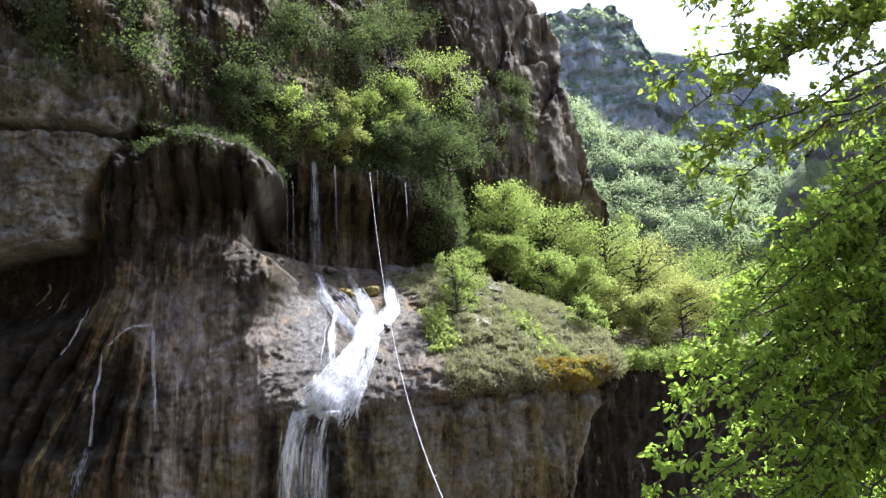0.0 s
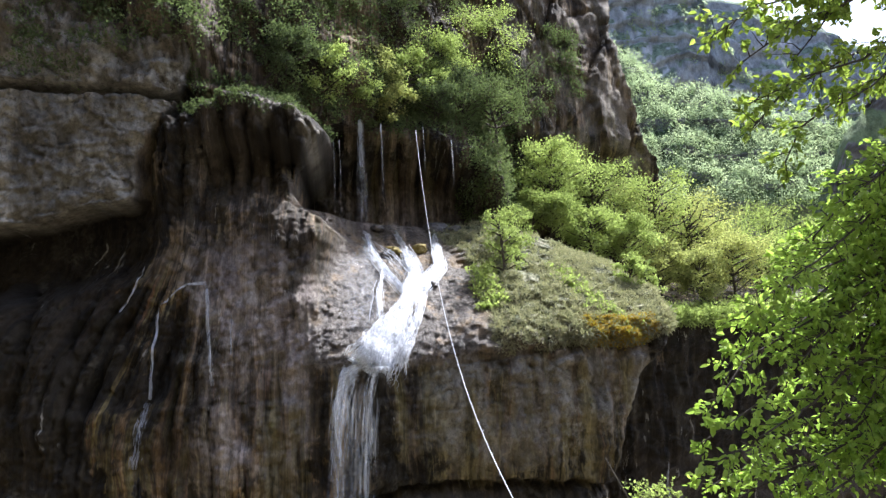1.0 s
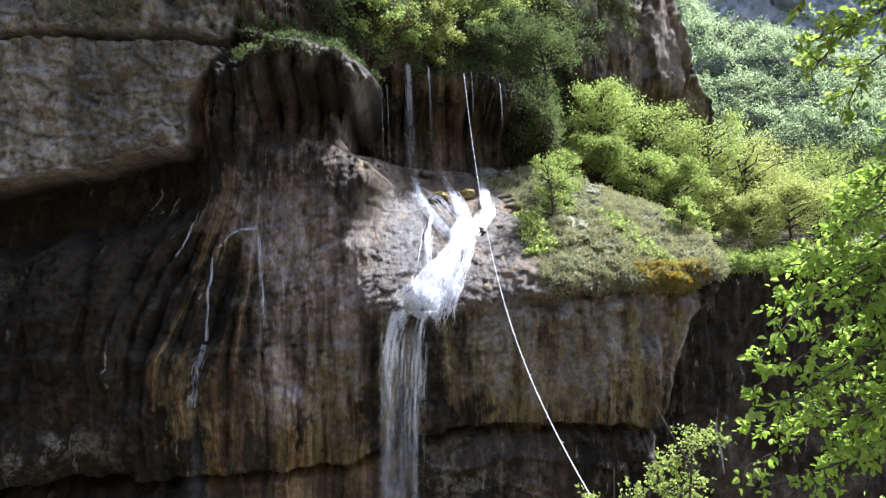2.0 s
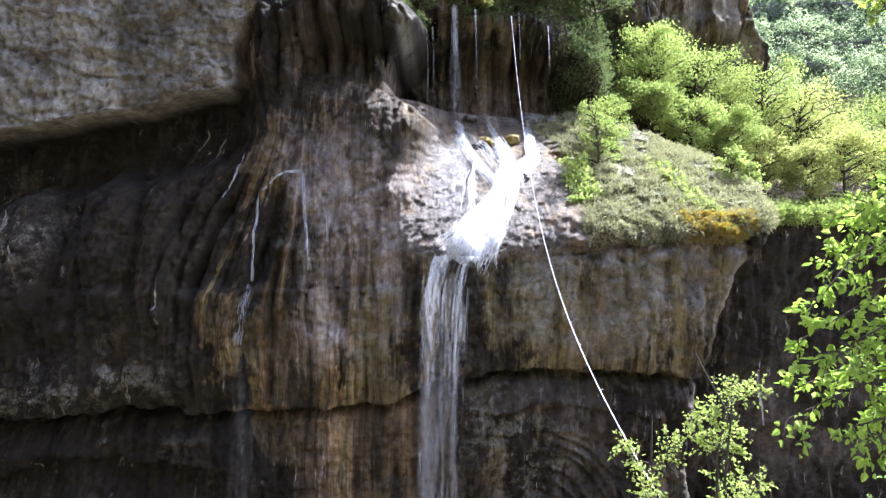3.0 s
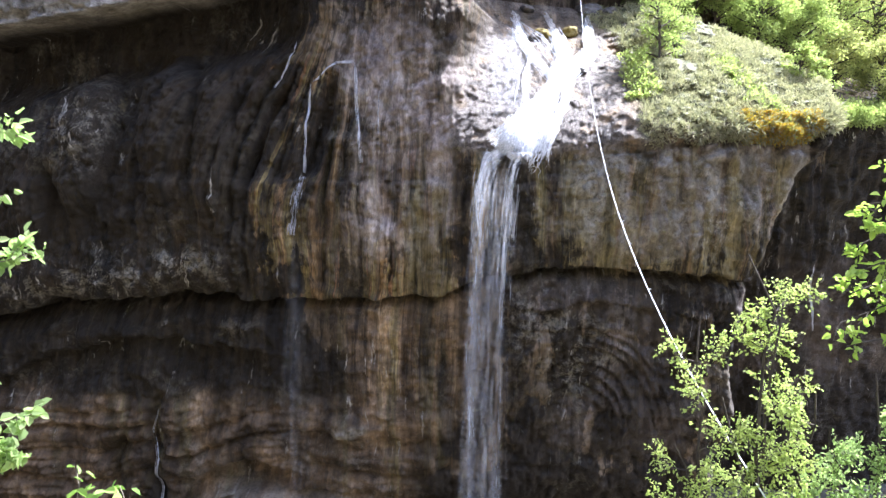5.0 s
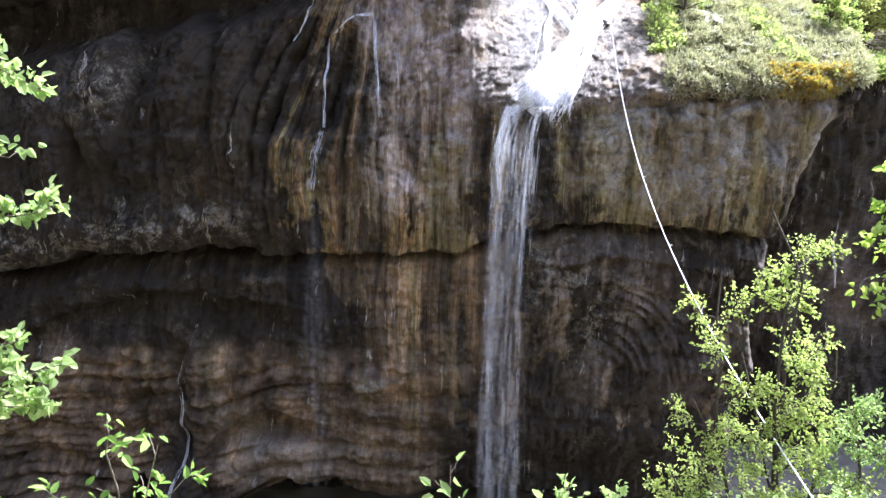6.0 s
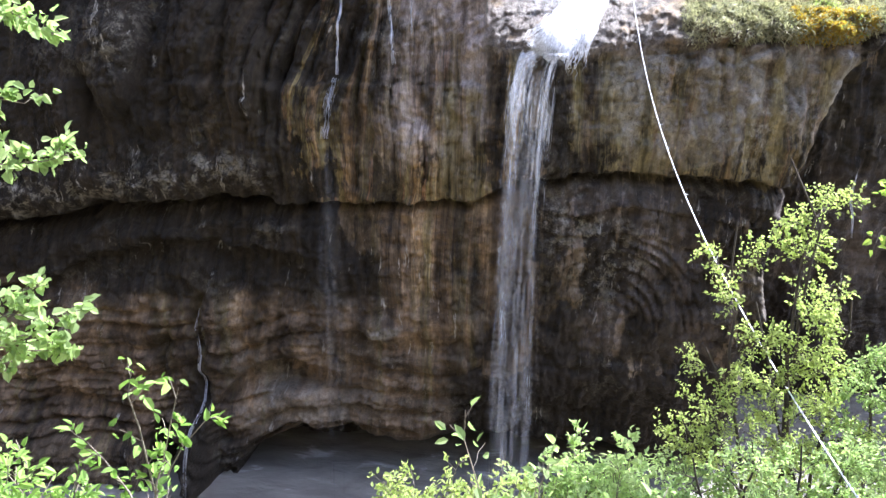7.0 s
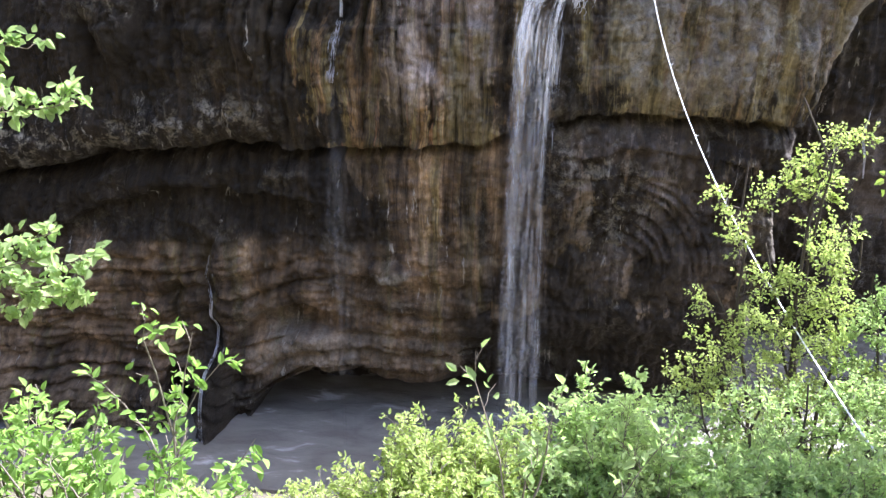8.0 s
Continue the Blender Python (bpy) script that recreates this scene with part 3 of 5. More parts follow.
        gap3, own3 = cells(x * 3.4 + 11, z * 4.6)
        y = y + (0.5 * wslab + high) * (0.4 * own - 0.2 * ss(0.0, 0.12, gap) + 0.2 * own2 - 0.1 * ss(0.0, 0.15, gap2)) * ss(16, 11, x)
        y = y + (wall - wslab).clip(0, 1) * (0.14 * own2 - 0.07 * ss(0.0, 0.12, gap2)) * (1 - high)
        tgap, town = cells(x * 1.5 + 0.3 * fbm(x, z, 2), z * 2.4 + 70)
        y = y + lit * ss(6.6, 8.0, x + 0.35 * (z - 1)) * (0.12 - (0.2 + 0.2 * town) * ss(0.0, 0.45, tgap))
        jgap, jown = cells(x * 0.42 + 0.5 * fbm(x * 0.2, z * 0.1, 2), z * 0.16 + 90)
        y = y + high * ss(6, 12, x) * (0.9 * jown - 0.35 * ss(0.0, 0.1, jgap) + 0.2 * ridged(x * 1.1, z * 0.2, 4) + 0.15 * fbm(x * 1.4, z * 1.1, 4))
        step = (z * 1.5 + 0.9 * fbm(x * 0.6, z * 0.4, 3)) % 1.0
        y = y + lit * ss(7.0, 8.5, x + 0.35 * (z - 1)) * 0.12 * (step - 0.5) * (1 + fbm(x * 0.8, z * 0.8 + 20, 2))
        y = y + lit * ss(8, 5, x) * (0.09 * own3 - 0.05 * ss(0, 0.2, gap3) + 0.05 * own2)
        y = y + high * (1 - 0.8 * ss(7, 13, x)) * (1.4 * fbm(x * 0.25 + 30, z * 0.14, 4) + 0.7 * ridged(x * 0.5, z * 0.45, 4) + 0.35 * ((z * 0.35 + fbm(x * 0.2, z * 0.2, 2)) % 1.0))
    return y, lit, wslab


XS = np.concatenate([np.arange(-36, -24, 0.16), np.arange(-24, 16.5, 0.066), np.arange(16.5, 46, 0.2)])
ZS = np.concatenate([np.arange(-22, 13, 0.066), np.arange(13, 37, 0.15)])
GX, GZ = np.meshgrid(XS, ZS)
# rows of the grid follow the crack, the lip and the slab's edge
edges = np.stack([XS * 0, XS * 0, crack_z(XS) + 6.5, (lip_z(XS) + 0.42) * ss(-2, 2, XS), (slab_z(XS) - 6.3) * ss(-6.5, -8.0, XS), XS * 0, XS * 0])
levels = np.array([-22, -14, -6.5, -0.42, 6.3, 12.5, 37.0])
band = np.clip(np.searchsorted(levels, ZS, side="right") - 1, 0, 5)
share = ((ZS - levels[band]) / (levels[band + 1] - levels[band]))[:, None]
GZ = GZ + edges[band] * (1 - share) + edges[band + 1] * share
GY, LIT, SLAB = cliff_y(GX, GZ)
cut = GY[:-1, :-1] < 125
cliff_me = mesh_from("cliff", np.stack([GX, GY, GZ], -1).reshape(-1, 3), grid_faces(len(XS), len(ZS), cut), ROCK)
TURF = LIT * ss(-0.42, -0.2, fbm(GX * 0.9 + 3, GZ * 1.2, 4) + ss(7.5, 9, GX)) * ss(6.6, 7.8, GX + 0.35 * (GZ - 1) + 1.2 * fbm(GX * 0.6, GZ * 0.6, 3)) * ss(0.1, 0.9, GZ - lip_z(GX) + 0.6 * fbm(GX * 0.9, GZ * 0.4, 3) - 0.5)
weight(cliff_me, "turf", TURF)
weight(cliff_me, "gravel", LIT * (1 - TURF) * (1 - 0.85 * ss(-1.7, -0.7, GZ - ridge_z(GX) + 0.7 * fbm(GX * 1.1, GZ * 1.1, 3)) * ss(7.5, 6.0, GX) * ss(-0.5, 0.8, GX)))
weight(cliff_me, "run", flow_x(GX, GZ))
blotch = fbm(GX * 0.5, GZ * 0.5, 4)
RUN = 0.15 + 0.85 * ss(-0.12, 0.2, fbm(GX * 1.5, GZ * 0.18, 4) + 0.3 * blotch)
zcr = crack_z(GX)
MOSS = LIT * np.clip(1.3 - ((GX - 12.4 + 0.6 * (GZ - 1)) / 1.9) ** 2 - ((GZ - 1.2) / 1.0) ** 2 + 0.9 * blotch, 0, 1)
weight(cliff_me, "moss", MOSS)
weight(cliff_me, "olive", ss(1.2, 2.5, GX) * ss(-6.2, -4.5, GZ) * ss(0.0, -0.6, GZ) + 0.35 * ss(-9, -12, GX) * ss(-5, -3, GZ) * ss(3, 1, GZ) + 0.8 * ss(-3.6, -2.8, GX) * ss(0.2, -0.5, GX) * ss(-7, -6, GZ) * ss(-1, -2, GZ))
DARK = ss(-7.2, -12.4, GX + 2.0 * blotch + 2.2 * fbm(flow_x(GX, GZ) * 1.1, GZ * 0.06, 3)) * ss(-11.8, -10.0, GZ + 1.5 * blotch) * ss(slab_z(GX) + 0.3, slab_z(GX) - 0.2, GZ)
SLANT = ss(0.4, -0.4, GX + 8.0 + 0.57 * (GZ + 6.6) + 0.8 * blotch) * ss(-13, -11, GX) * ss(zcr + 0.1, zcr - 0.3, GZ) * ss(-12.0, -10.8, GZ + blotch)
# shade under the overhanging slab, painted into the rock colour
HOLLOW_SHADE = ss(-6.6, -9.0, GX + 0.8 * blotch) * ss(slab_z(GX) - 3.6, slab_z(GX) - 2.2, GZ + 0.8 * blotch) * ss(slab_z(GX) + 0.3, slab_z(GX) - 0.1, GZ)
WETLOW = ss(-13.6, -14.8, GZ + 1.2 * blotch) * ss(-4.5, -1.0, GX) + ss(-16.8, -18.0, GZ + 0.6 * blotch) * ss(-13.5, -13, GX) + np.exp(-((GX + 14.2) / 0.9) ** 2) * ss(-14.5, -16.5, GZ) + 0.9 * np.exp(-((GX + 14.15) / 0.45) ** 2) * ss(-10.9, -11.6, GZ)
# algae film, plus painted shade under the slab and right of the buttress
weight(cliff_me, "algae_shade", np.clip(1.5 * DARK + 0.6 * ss(0.02, 0.3, fbm(GX * 0.28 + 7, GZ * 0.17 + 3, 4)) * (1 - SLAB) * (1 - LIT) * ss(13, 11.5, GZ) + 0.9 * ss(-7, -5, GX) * ss(0.4, -0.4, GX) * ss(8.6, 9.6, GZ) * ss(12, 11, GZ) + 1.0 * DARK * ss(zcr + 0.3, zcr - 0.4, GZ) + 1.6 * SLANT + 0.55 * ss(-5.2, -7.5, GX) * ss(-13.5, -12, GX) * ss(zcr, zcr + 0.4, GZ) * ss(4.5, 3, GZ) + 1.5 * HOLLOW_SHADE + 1.4 * WETLOW
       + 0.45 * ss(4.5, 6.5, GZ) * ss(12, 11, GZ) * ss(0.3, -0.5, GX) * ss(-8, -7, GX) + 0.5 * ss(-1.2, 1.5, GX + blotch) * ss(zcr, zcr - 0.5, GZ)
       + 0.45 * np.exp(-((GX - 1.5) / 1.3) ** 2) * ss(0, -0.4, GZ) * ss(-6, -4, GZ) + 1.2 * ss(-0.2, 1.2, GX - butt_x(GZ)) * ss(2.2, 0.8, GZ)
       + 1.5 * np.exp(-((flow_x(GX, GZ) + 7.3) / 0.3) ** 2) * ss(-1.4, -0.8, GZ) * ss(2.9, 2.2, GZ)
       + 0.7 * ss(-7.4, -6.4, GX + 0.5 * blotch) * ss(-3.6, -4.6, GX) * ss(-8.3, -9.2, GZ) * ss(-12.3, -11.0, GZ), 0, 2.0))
weight(cliff_me, "beds", np.clip(ss(-9.8, -11.5, GZ + blotch) * ss(0.5, -2, GX) + ss(0.8, 1.8, GX) * ss(zcr - 0.2, zcr - 1.0, GZ), 0, 1))
weight(cliff_me, "wet", LIT * ss(7.5, 5.0, GX))
RIM = 0.7 * ss(-3.6, -2.6, GX) * ss(0.4, 0.0, GX) * np.exp(-((GZ - np.interp(GX, [-4, -1.9, -0.5, 0.2], [11.0, 10.6, 9.6, 9.0])) / 0.55) ** 2) * ss(-0.3, 0.1, blotch)
# wall below the lip: lime wash, lightened further to imitate spray haze
BROW = ss(2.6, 4.5, GX + blotch) * ss(14.0, 12.8, GX) * ss(-4.8, -2.2, GZ + 1.3 * blotch)
weight(cliff_me, "pale", np.clip(0.9 * ss(0.8, 0.2, ((GX + 5.7 + 0.5 * blotch) / 0.95) ** 2 + ((GZ + 12.4 - 0.25 * (GX + 5.7)) / 0.4) ** 2) + SLAB ** 8 * ss(17, 13, GZ + 2 * blotch) + 0.35 * ss(10, 15, GX) * ss(10, 14, GZ) * ss(-0.3, 0.2, blotch) + 0.8 * RUN * BROW * ss(0.4, -0.1, GZ)
       + 0.35 * ss(-13.6, -14.6, GZ + 0.8 * blotch) * ss(-17.9, -17.0, GZ) * ss(-13.2, -12.2, GX) * ss(-5, -7, GX) * ss(-0.25, 0.15, blotch) + 1.2 * RIM, 0, 1))
# grey rock; alcove, brow and right of the fall lightened as painted haze
weight(cliff_me, "mauve", np.clip(0.5 * ss(-0.3, 0.5, GX) * ss(10, 8, GX) * ss(6.2, 7.0, GZ) * ss(10.5, 8.0, GZ) + (0.35 + 0.65 * ss(-0.2, 0.1, fbm(GX * 0.7 + 4, GZ * 0.45, 4))) * ss(-6.8, -4.9, GX + 0.8 * blotch) * ss(-0.6, -1.3, GX) * ss(-4.4, -2.0, GZ + 1.2 * blotch) * ss(6.2, 4.2, GZ + 0.8 * blotch) + 0.75 * RUN * BROW * ss(0.6, 0, GZ)
       + 0.4 * ss(-0.35, 0.2, blotch) * ss(0.9, 2.2, GX) * ss(zcr, zcr - 0.6, GZ) * ss(-14.5, -12, GZ) + 0.3 * ss(-7, -5.5, GX) * ss(0, -1, GX) * ss(-6.5, -5.5, GZ) * ss(-0.1, 0.2, blotch), 0, 1))
weight(cliff_me, "ochre", np.clip((ss(-14.5, -11.5, GX + 1.5 * blotch) * ss(0.8, -0.3, GX) * ss(-7.4, -6.2, GZ) + 0.8 * ss(4, 6, GX) * ss(13, 11, GX) * ss(-6.2, -5.0, GZ) + 0.2 * ss(0.5, 1.5, GX) * ss(9, 7, GX) * ss(-5, -7, GZ) * ss(-14, -11, GZ)) * ss(4.6, 2.6, GZ)
       + 0.9 * ss(-4.8, -3.8, GX + 0.6 * blotch) * ss(0.4, -0.6, GX) * ss(-13.2, -11.5, GZ) * ss(-6.5, -7.5, GZ) + 0.9 * ss(4.5, 6.5, GZ) * ss(10, 8.8, GZ) * ss(-4.2, -2.8, GX + blotch) * ss(0.4, -0.6, GX)
       + 0.8 * ss(-16.2, -15.4, GX + 0.4 * blotch) * ss(-13.8, -14.6, GX) * ss(-11.6, -10.8, GZ) * ss(-8.3, -9.0, GZ), 0, 1))
weight(cliff_me, "russet", np.clip(ss(zcr, zcr - 0.4, GZ) * (0.8 * ss(-6.6, -5.2, GX + 0.7 * blotch) * ss(0.8, -0.4, GX) * ss(-13.4, -11.5, GZ + blotch) + 0.9 * ss(-10.4, -11.6, GZ + blotch) * ss(-1.0, -4, GX)) * ss(-19, -17, GZ) * (1 - np.exp(-((GX + 14.2) / 0.8) ** 2) * ss(-14.0, -16.0, GZ)), 0, 1))
weight(cliff_me, "crust", np.clip(0.35 * BROW * ss(0.2, -0.3, GZ) * ss(-0.1, 0.25, fbm(GX * 0.8, GZ * 0.35 + 5, 3)) + 0.6 * np.exp(-((GZ - zcr - 1.1 - 0.5 * blotch) / 0.8) ** 2) * ss(-9.0, -12.0, GX) + np.exp(-((GX - 9.2) / 1.6) ** 2 - ((GZ + 2.6) / 1.8) ** 2)
       + 0.5 * np.exp(-((GX - 2.6) / 2.0) ** 2 - ((GZ + 6.6) / 1.2) ** 2) + 0.55 * np.exp(-((GX + 16.6) / 1.2) ** 2 - ((GZ - 0.8) / 1.7) ** 2)
       + 0.4 * ss(0.8, 2, GX) * ss(7.0, 5.5, GX) * np.exp(-((GZ + 8.6) / 1.8) ** 2), 0, 1))
cliff = tagged(new("cliff", cliff_me), "dark wet tufa cliff with seepage stains and overhangs", "cliff", kind="structure")


def on_cliff(x, z, proud=0.0):
    y = cliff_y(np.atleast_1d(np.asarray(x, float)), np.atleast_1d(np.asarray(z, float)))[0]
    return y - proud


# ---- ground: bank under the viewer, river bed, valley floor to the horizon, added light block on the left ----
def ground_z(x, y):
    bank = -1.75 - 0.69 * (y - 0.6)
    bank = np.where(y < 0.6, -1.75 + 0.25 * (0.6 - y), bank)
    z = np.maximum(bank, -21.5)
    z = z + 0.25 * fbm(x * 0.35, y * 0.35, 4) * ss(1.5, 4, np.abs(y - 0.5) + np.abs(x))
    z = np.where(y < -12, z + 0.55 * (-12 - y) * ss(-12, -20, y), z)
    # unseen slope added on the left to keep sky light off the wall
    z = z + 1.1 * np.clip(-27 - x + 2 * fbm(x * 0.1, y * 0.1, 3), 0, 45) * ss(46, 30, y) * ss(-40, -10, y)
    z = np.minimum(z, 160)
    return np.where(y > 60, lerp(z, 3 + 0.012 * y, ss(60, 140, y)), z)


gx = np.sinh(np.linspace(-5.2, 5.2, 141)) * 30
gy = np.sinh(np.linspace(-4.2, 5.3, 161)) * 28 + 14
HX, HY = np.meshgrid(gx, gy)
ground_me = mesh_from("ground", np.stack([HX, HY, ground_z(HX, HY)], -1).reshape(-1, 3), grid_faces(len(gx), len(gy)),
                      plain("earth_and_litter", (0.04, 0.035, 0.022), (0.14, 0.12, 0.08), (1.3, 1.3, 1.3), 0.95, 0.6, 0.1))
tagged(new("ground", ground_me), "steep earth bank falling to the river", "ground", kind="structure")


def river_material():
    m, nt, b = material("silty_river_water")
    nt.links.new(ramp(nt, tex(nt, (0.35, 0.8, 1), 6, 0.6, 0.6), [(0.35, (0.15, 0.138, 0.115)), (0.6, (0.21, 0.196, 0.168)), (0.7, (0.42, 0.41, 0.38))]), b.inputs["Base Color"])
    b.inputs["Roughness"].default_value = 0.22
    bump(nt, b, tex(nt, (1.2, 2.4, 1), 6, 0.6, 1.0), 0.5, 0.12)
    return m


rx, ry = np.linspace(-60, 60, 241), np.linspace(24, 48, 97)
RX, RY = np.meshgrid(rx, ry)
RZ = -20.05 + 0.09 * fbm(RX * 0.6, RY * 1.1, 4) + 0.03 * fbm(RX * 2.5, RY * 3, 3)
tagged(new("water", mesh_from("water", np.stack([RX, RY, RZ], -1).reshape(-1, 3), grid_faces(len(rx), len(ry)), river_material())),
       "grey silty river at the foot of the cliff", "river", kind="structure")


# ---- valley beyond: wooded hillside, cliff-banded mountain, far ridge ----
def slope_sheet(name, label, x0, x1, z0, top, depth, lean, rough, mat, nx=140, nz=90):
    """A mountainside that leans back; top(x) is its skyline."""
    a, b = np.meshgrid(np.linspace(x0, x1, nx), np.linspace(0, 1, nz))
    zt = top(a)
    z = z0 + (zt - z0) * b
    y = depth + lean(a, z) + rough * (fbm(a / rough / 5, z / rough / 5, 6, 0.6) + 0.7 * ridged(a / rough / 3 + 8, z / rough / 8, 5) + 0.35 * ((z / rough / 1.6 + fbm(a / rough / 6, z / rough / 6, 3)) % 1.0))
    v = np.stack([a, y, z], -1)
    v = np.concatenate([v, np.stack([a[-1], y[-1] + (zt[-1] - z0) * 0.9, np.full(nx, z0 * 1.0)], -1)[None]])
    ob = new(name, mesh_from(name, v.reshape(-1, 3), grid_faces(nx, nz + 1), mat))
    return tagged(ob, label, "mountain", kind="structure"), v


def hill_rock(name, green, stone):
    m, nt, b = material(name)
    rockc = ramp(nt, tex(nt, (0.06, 0.06, 0.035), 11, 0.78), [(0.38, tuple(0.35 * s for s in stone)), (0.6, stone)])
    geo = nt.nodes.new("ShaderNodeNewGeometry")
    sep = nt.nodes.new("ShaderNodeSeparateXYZ")
    nt.links.new(geo.outputs["Normal"], sep.inputs[0])
    woods = ramp(nt, tex(nt, (0.12, 0.12, 0.12), 10, 0.8), [(0.4, tuple(0.3 * s for s in green)), (0.6, green)])
    lvl = mul(nt, sep.outputs["Z"], mul(nt, tex(nt, (0.02, 0.02, 0.02), 6, 0.6), 0.35, "SUBTRACT"), "ADD")
    nt.links.new(mixc(nt, ramp(nt, lvl, [(0.42, 0.0), (0.56, 1.0)]), rockc, woods), b.inputs["Base Color"])
    b.inputs["Roughness"].default_value = 0.95
    b.inputs["Specular IOR Level"].default_value = 0.1
    bump(nt, b, tex(nt, (0.12, 0.12, 0.08), 10, 0.7), 0.9, 4.0)
    return m


HILL_MAT = hill_rock("wooded_slope", (0.22, 0.27, 0.13), (0.34, 0.32, 0.3))
# mountain and ridge: aerial haze is mixed into these pale bluish base colours
MTN_HAZE_MAT = hill_rock("hazed_mountain_rock", (0.28, 0.34, 0.24), (0.5, 0.51, 0.53))
hill, HILLV = slope_sheet("hillside", "wooded spring hillside across the valley", 60, 330, -10,
                          lambda x: np.interp(x, [60, 101, 111, 120, 131, 147, 173, 205, 250, 330], [150, 144, 121, 108, 98, 94, 80, 73, 75, 95]) + 3 * vnoise(x * 0.08, x * 0),
                          225, lambda x, z: 0.75 * np.clip(z - 45, 0, 200) + 0.05 * np.clip(z, 0, 45), 7.0, HILL_MAT, 180, 110)
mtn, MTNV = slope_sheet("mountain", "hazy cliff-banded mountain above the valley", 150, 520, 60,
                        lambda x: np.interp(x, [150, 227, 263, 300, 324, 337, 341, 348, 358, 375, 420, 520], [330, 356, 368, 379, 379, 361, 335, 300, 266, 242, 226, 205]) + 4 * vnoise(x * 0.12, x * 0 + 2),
                        560, lambda x, z: 0.45 * np.clip(z - 60, 0, 160) + 0.1 * np.clip(z - 220, 0, 110) + 0.4 * np.clip(z - 330, 0, 100), 14.0, MTN_HAZE_MAT, 200, 150)
slope_sheet("ridge", "far wooded ridge, paled for haze", 500, 1500, 100,
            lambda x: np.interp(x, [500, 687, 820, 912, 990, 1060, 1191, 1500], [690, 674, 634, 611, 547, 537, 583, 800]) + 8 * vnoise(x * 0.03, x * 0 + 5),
            1150, lambda x, z: 0.3 * np.clip(z - 100, 0, 700), 30.0, MTN_HAZE_MAT, 140, 80)
slope_sheet("side_cliff", "shaded rock wall with trees beyond the valley", 105, 260, -10,
            lambda x: np.interp(x, [105, 119, 129, 140, 151, 160, 260], [10, 50, 60, 70, 81, 87, 150]) + 3 * vnoise(x * 0.1, x * 0 + 7),
            150, lambda x, z: 0.25 * np.clip(z, 0, 200), 6.0, HILL_MAT, 120, 80)


# ---- plants ----
def unit(v):
    return v / (np.linalg.norm(v, axis=-1, keepdims=True) + 1e-9)


def tubes(name, lines, mat):
    """Tapered round limbs; each line is (points (n, 3), radii (n), sides)."""
    vs, fs, base = [], [], 0
    for pts, rad, sides in lines:
        n = len(pts)
        d = unit(np.gradient(pts, axis=0))
        ref = np.where(np.abs(d[:, 2:3]) > 0.9, np.array([[1.0, 0, 0]]), np.array([[0, 0, 1.0]]))
        a = unit(np.cross(d, ref))
        b = np.cross(d, a)
        ang = np.arange(sides) * 2 * np.pi / sides
        ring = pts[:, None] + rad[:, None, None] * (np.cos(ang)[None, :, None] * a[:, None] + np.sin(ang)[None, :, None] * b[:, None])
        vs.append(ring.reshape(-1, 3))
        i = np.arange(n - 1)[:, None] * sides + np.arange(sides)[None]
        j = np.arange(n - 1)[:, None] * sides + (np.arange(sides)[None] + 1) % sides
        fs.append(base + np.stack([i, j, j + sides, i + sides], -1).reshape(-1, 4))
        base += n * sides
    return mesh_from(name, np.concatenate(vs), np.concatenate(fs), mat)


def blades(name, pos, along, size, rs, mat, width=0.55, fold=0.25, droop=0.15, fine=True):
    """Leaves: a blade each, folded along its rib, pointing along and lying roughly flat."""
    n = len(pos)
    along = unit(along)
    side = unit(np.cross(along, unit(np.array([0, 0, 1.0]) + 0.7 * rs.randn(n, 3))))
    up = np.cross(side, along)
    L = size[:, None]
    if fine:
        prof = ((0, 0, 0), (0.28, 0.5, fold), (0.68, 0.4, fold * 0.6), (1, 0, -droop), (0.68, -0.4, fold * 0.6), (0.28, -0.5, fold))
        faces = np.array([[0, 2, 1], [0, 3, 2], [0, 4, 3], [0, 5, 4]])
    else:
        prof = ((0, 0, 0), (0.45, 0.5, fold), (1, 0, -droop), (0.5, -0.5, fold))
        faces = np.array([[0, 2, 1], [0, 3, 2]])
    v = np.stack([pos + along * L * a + side * L * b * width + up * L * c * width for a, b, c in prof], 1)
    k = len(prof)
    f = (np.arange(n)[:, None, None] * k + faces[None]).reshape(-1, 3)
    return mesh_from(name, v.reshape(-1, 3), f, mat, smooth=False)


def bent(p0, p1, rs, n=8, sag=0.0, wob=0.06):
    t = np.linspace(0, 1, n)[:, None]
    L = np.linalg.norm(p1 - p0)
    p = p0 + (p1 - p0) * t
    w = np.cumsum(rs.randn(n, 3), 0) * wob * L / n ** 0.5
    w = w - w[0] - (w[-1] - w[0]) * t * 0.9
    p = p + w
    p[:, 2] += sag * L * (4 * t[:, 0] * (1 - t[:, 0]))
    return p


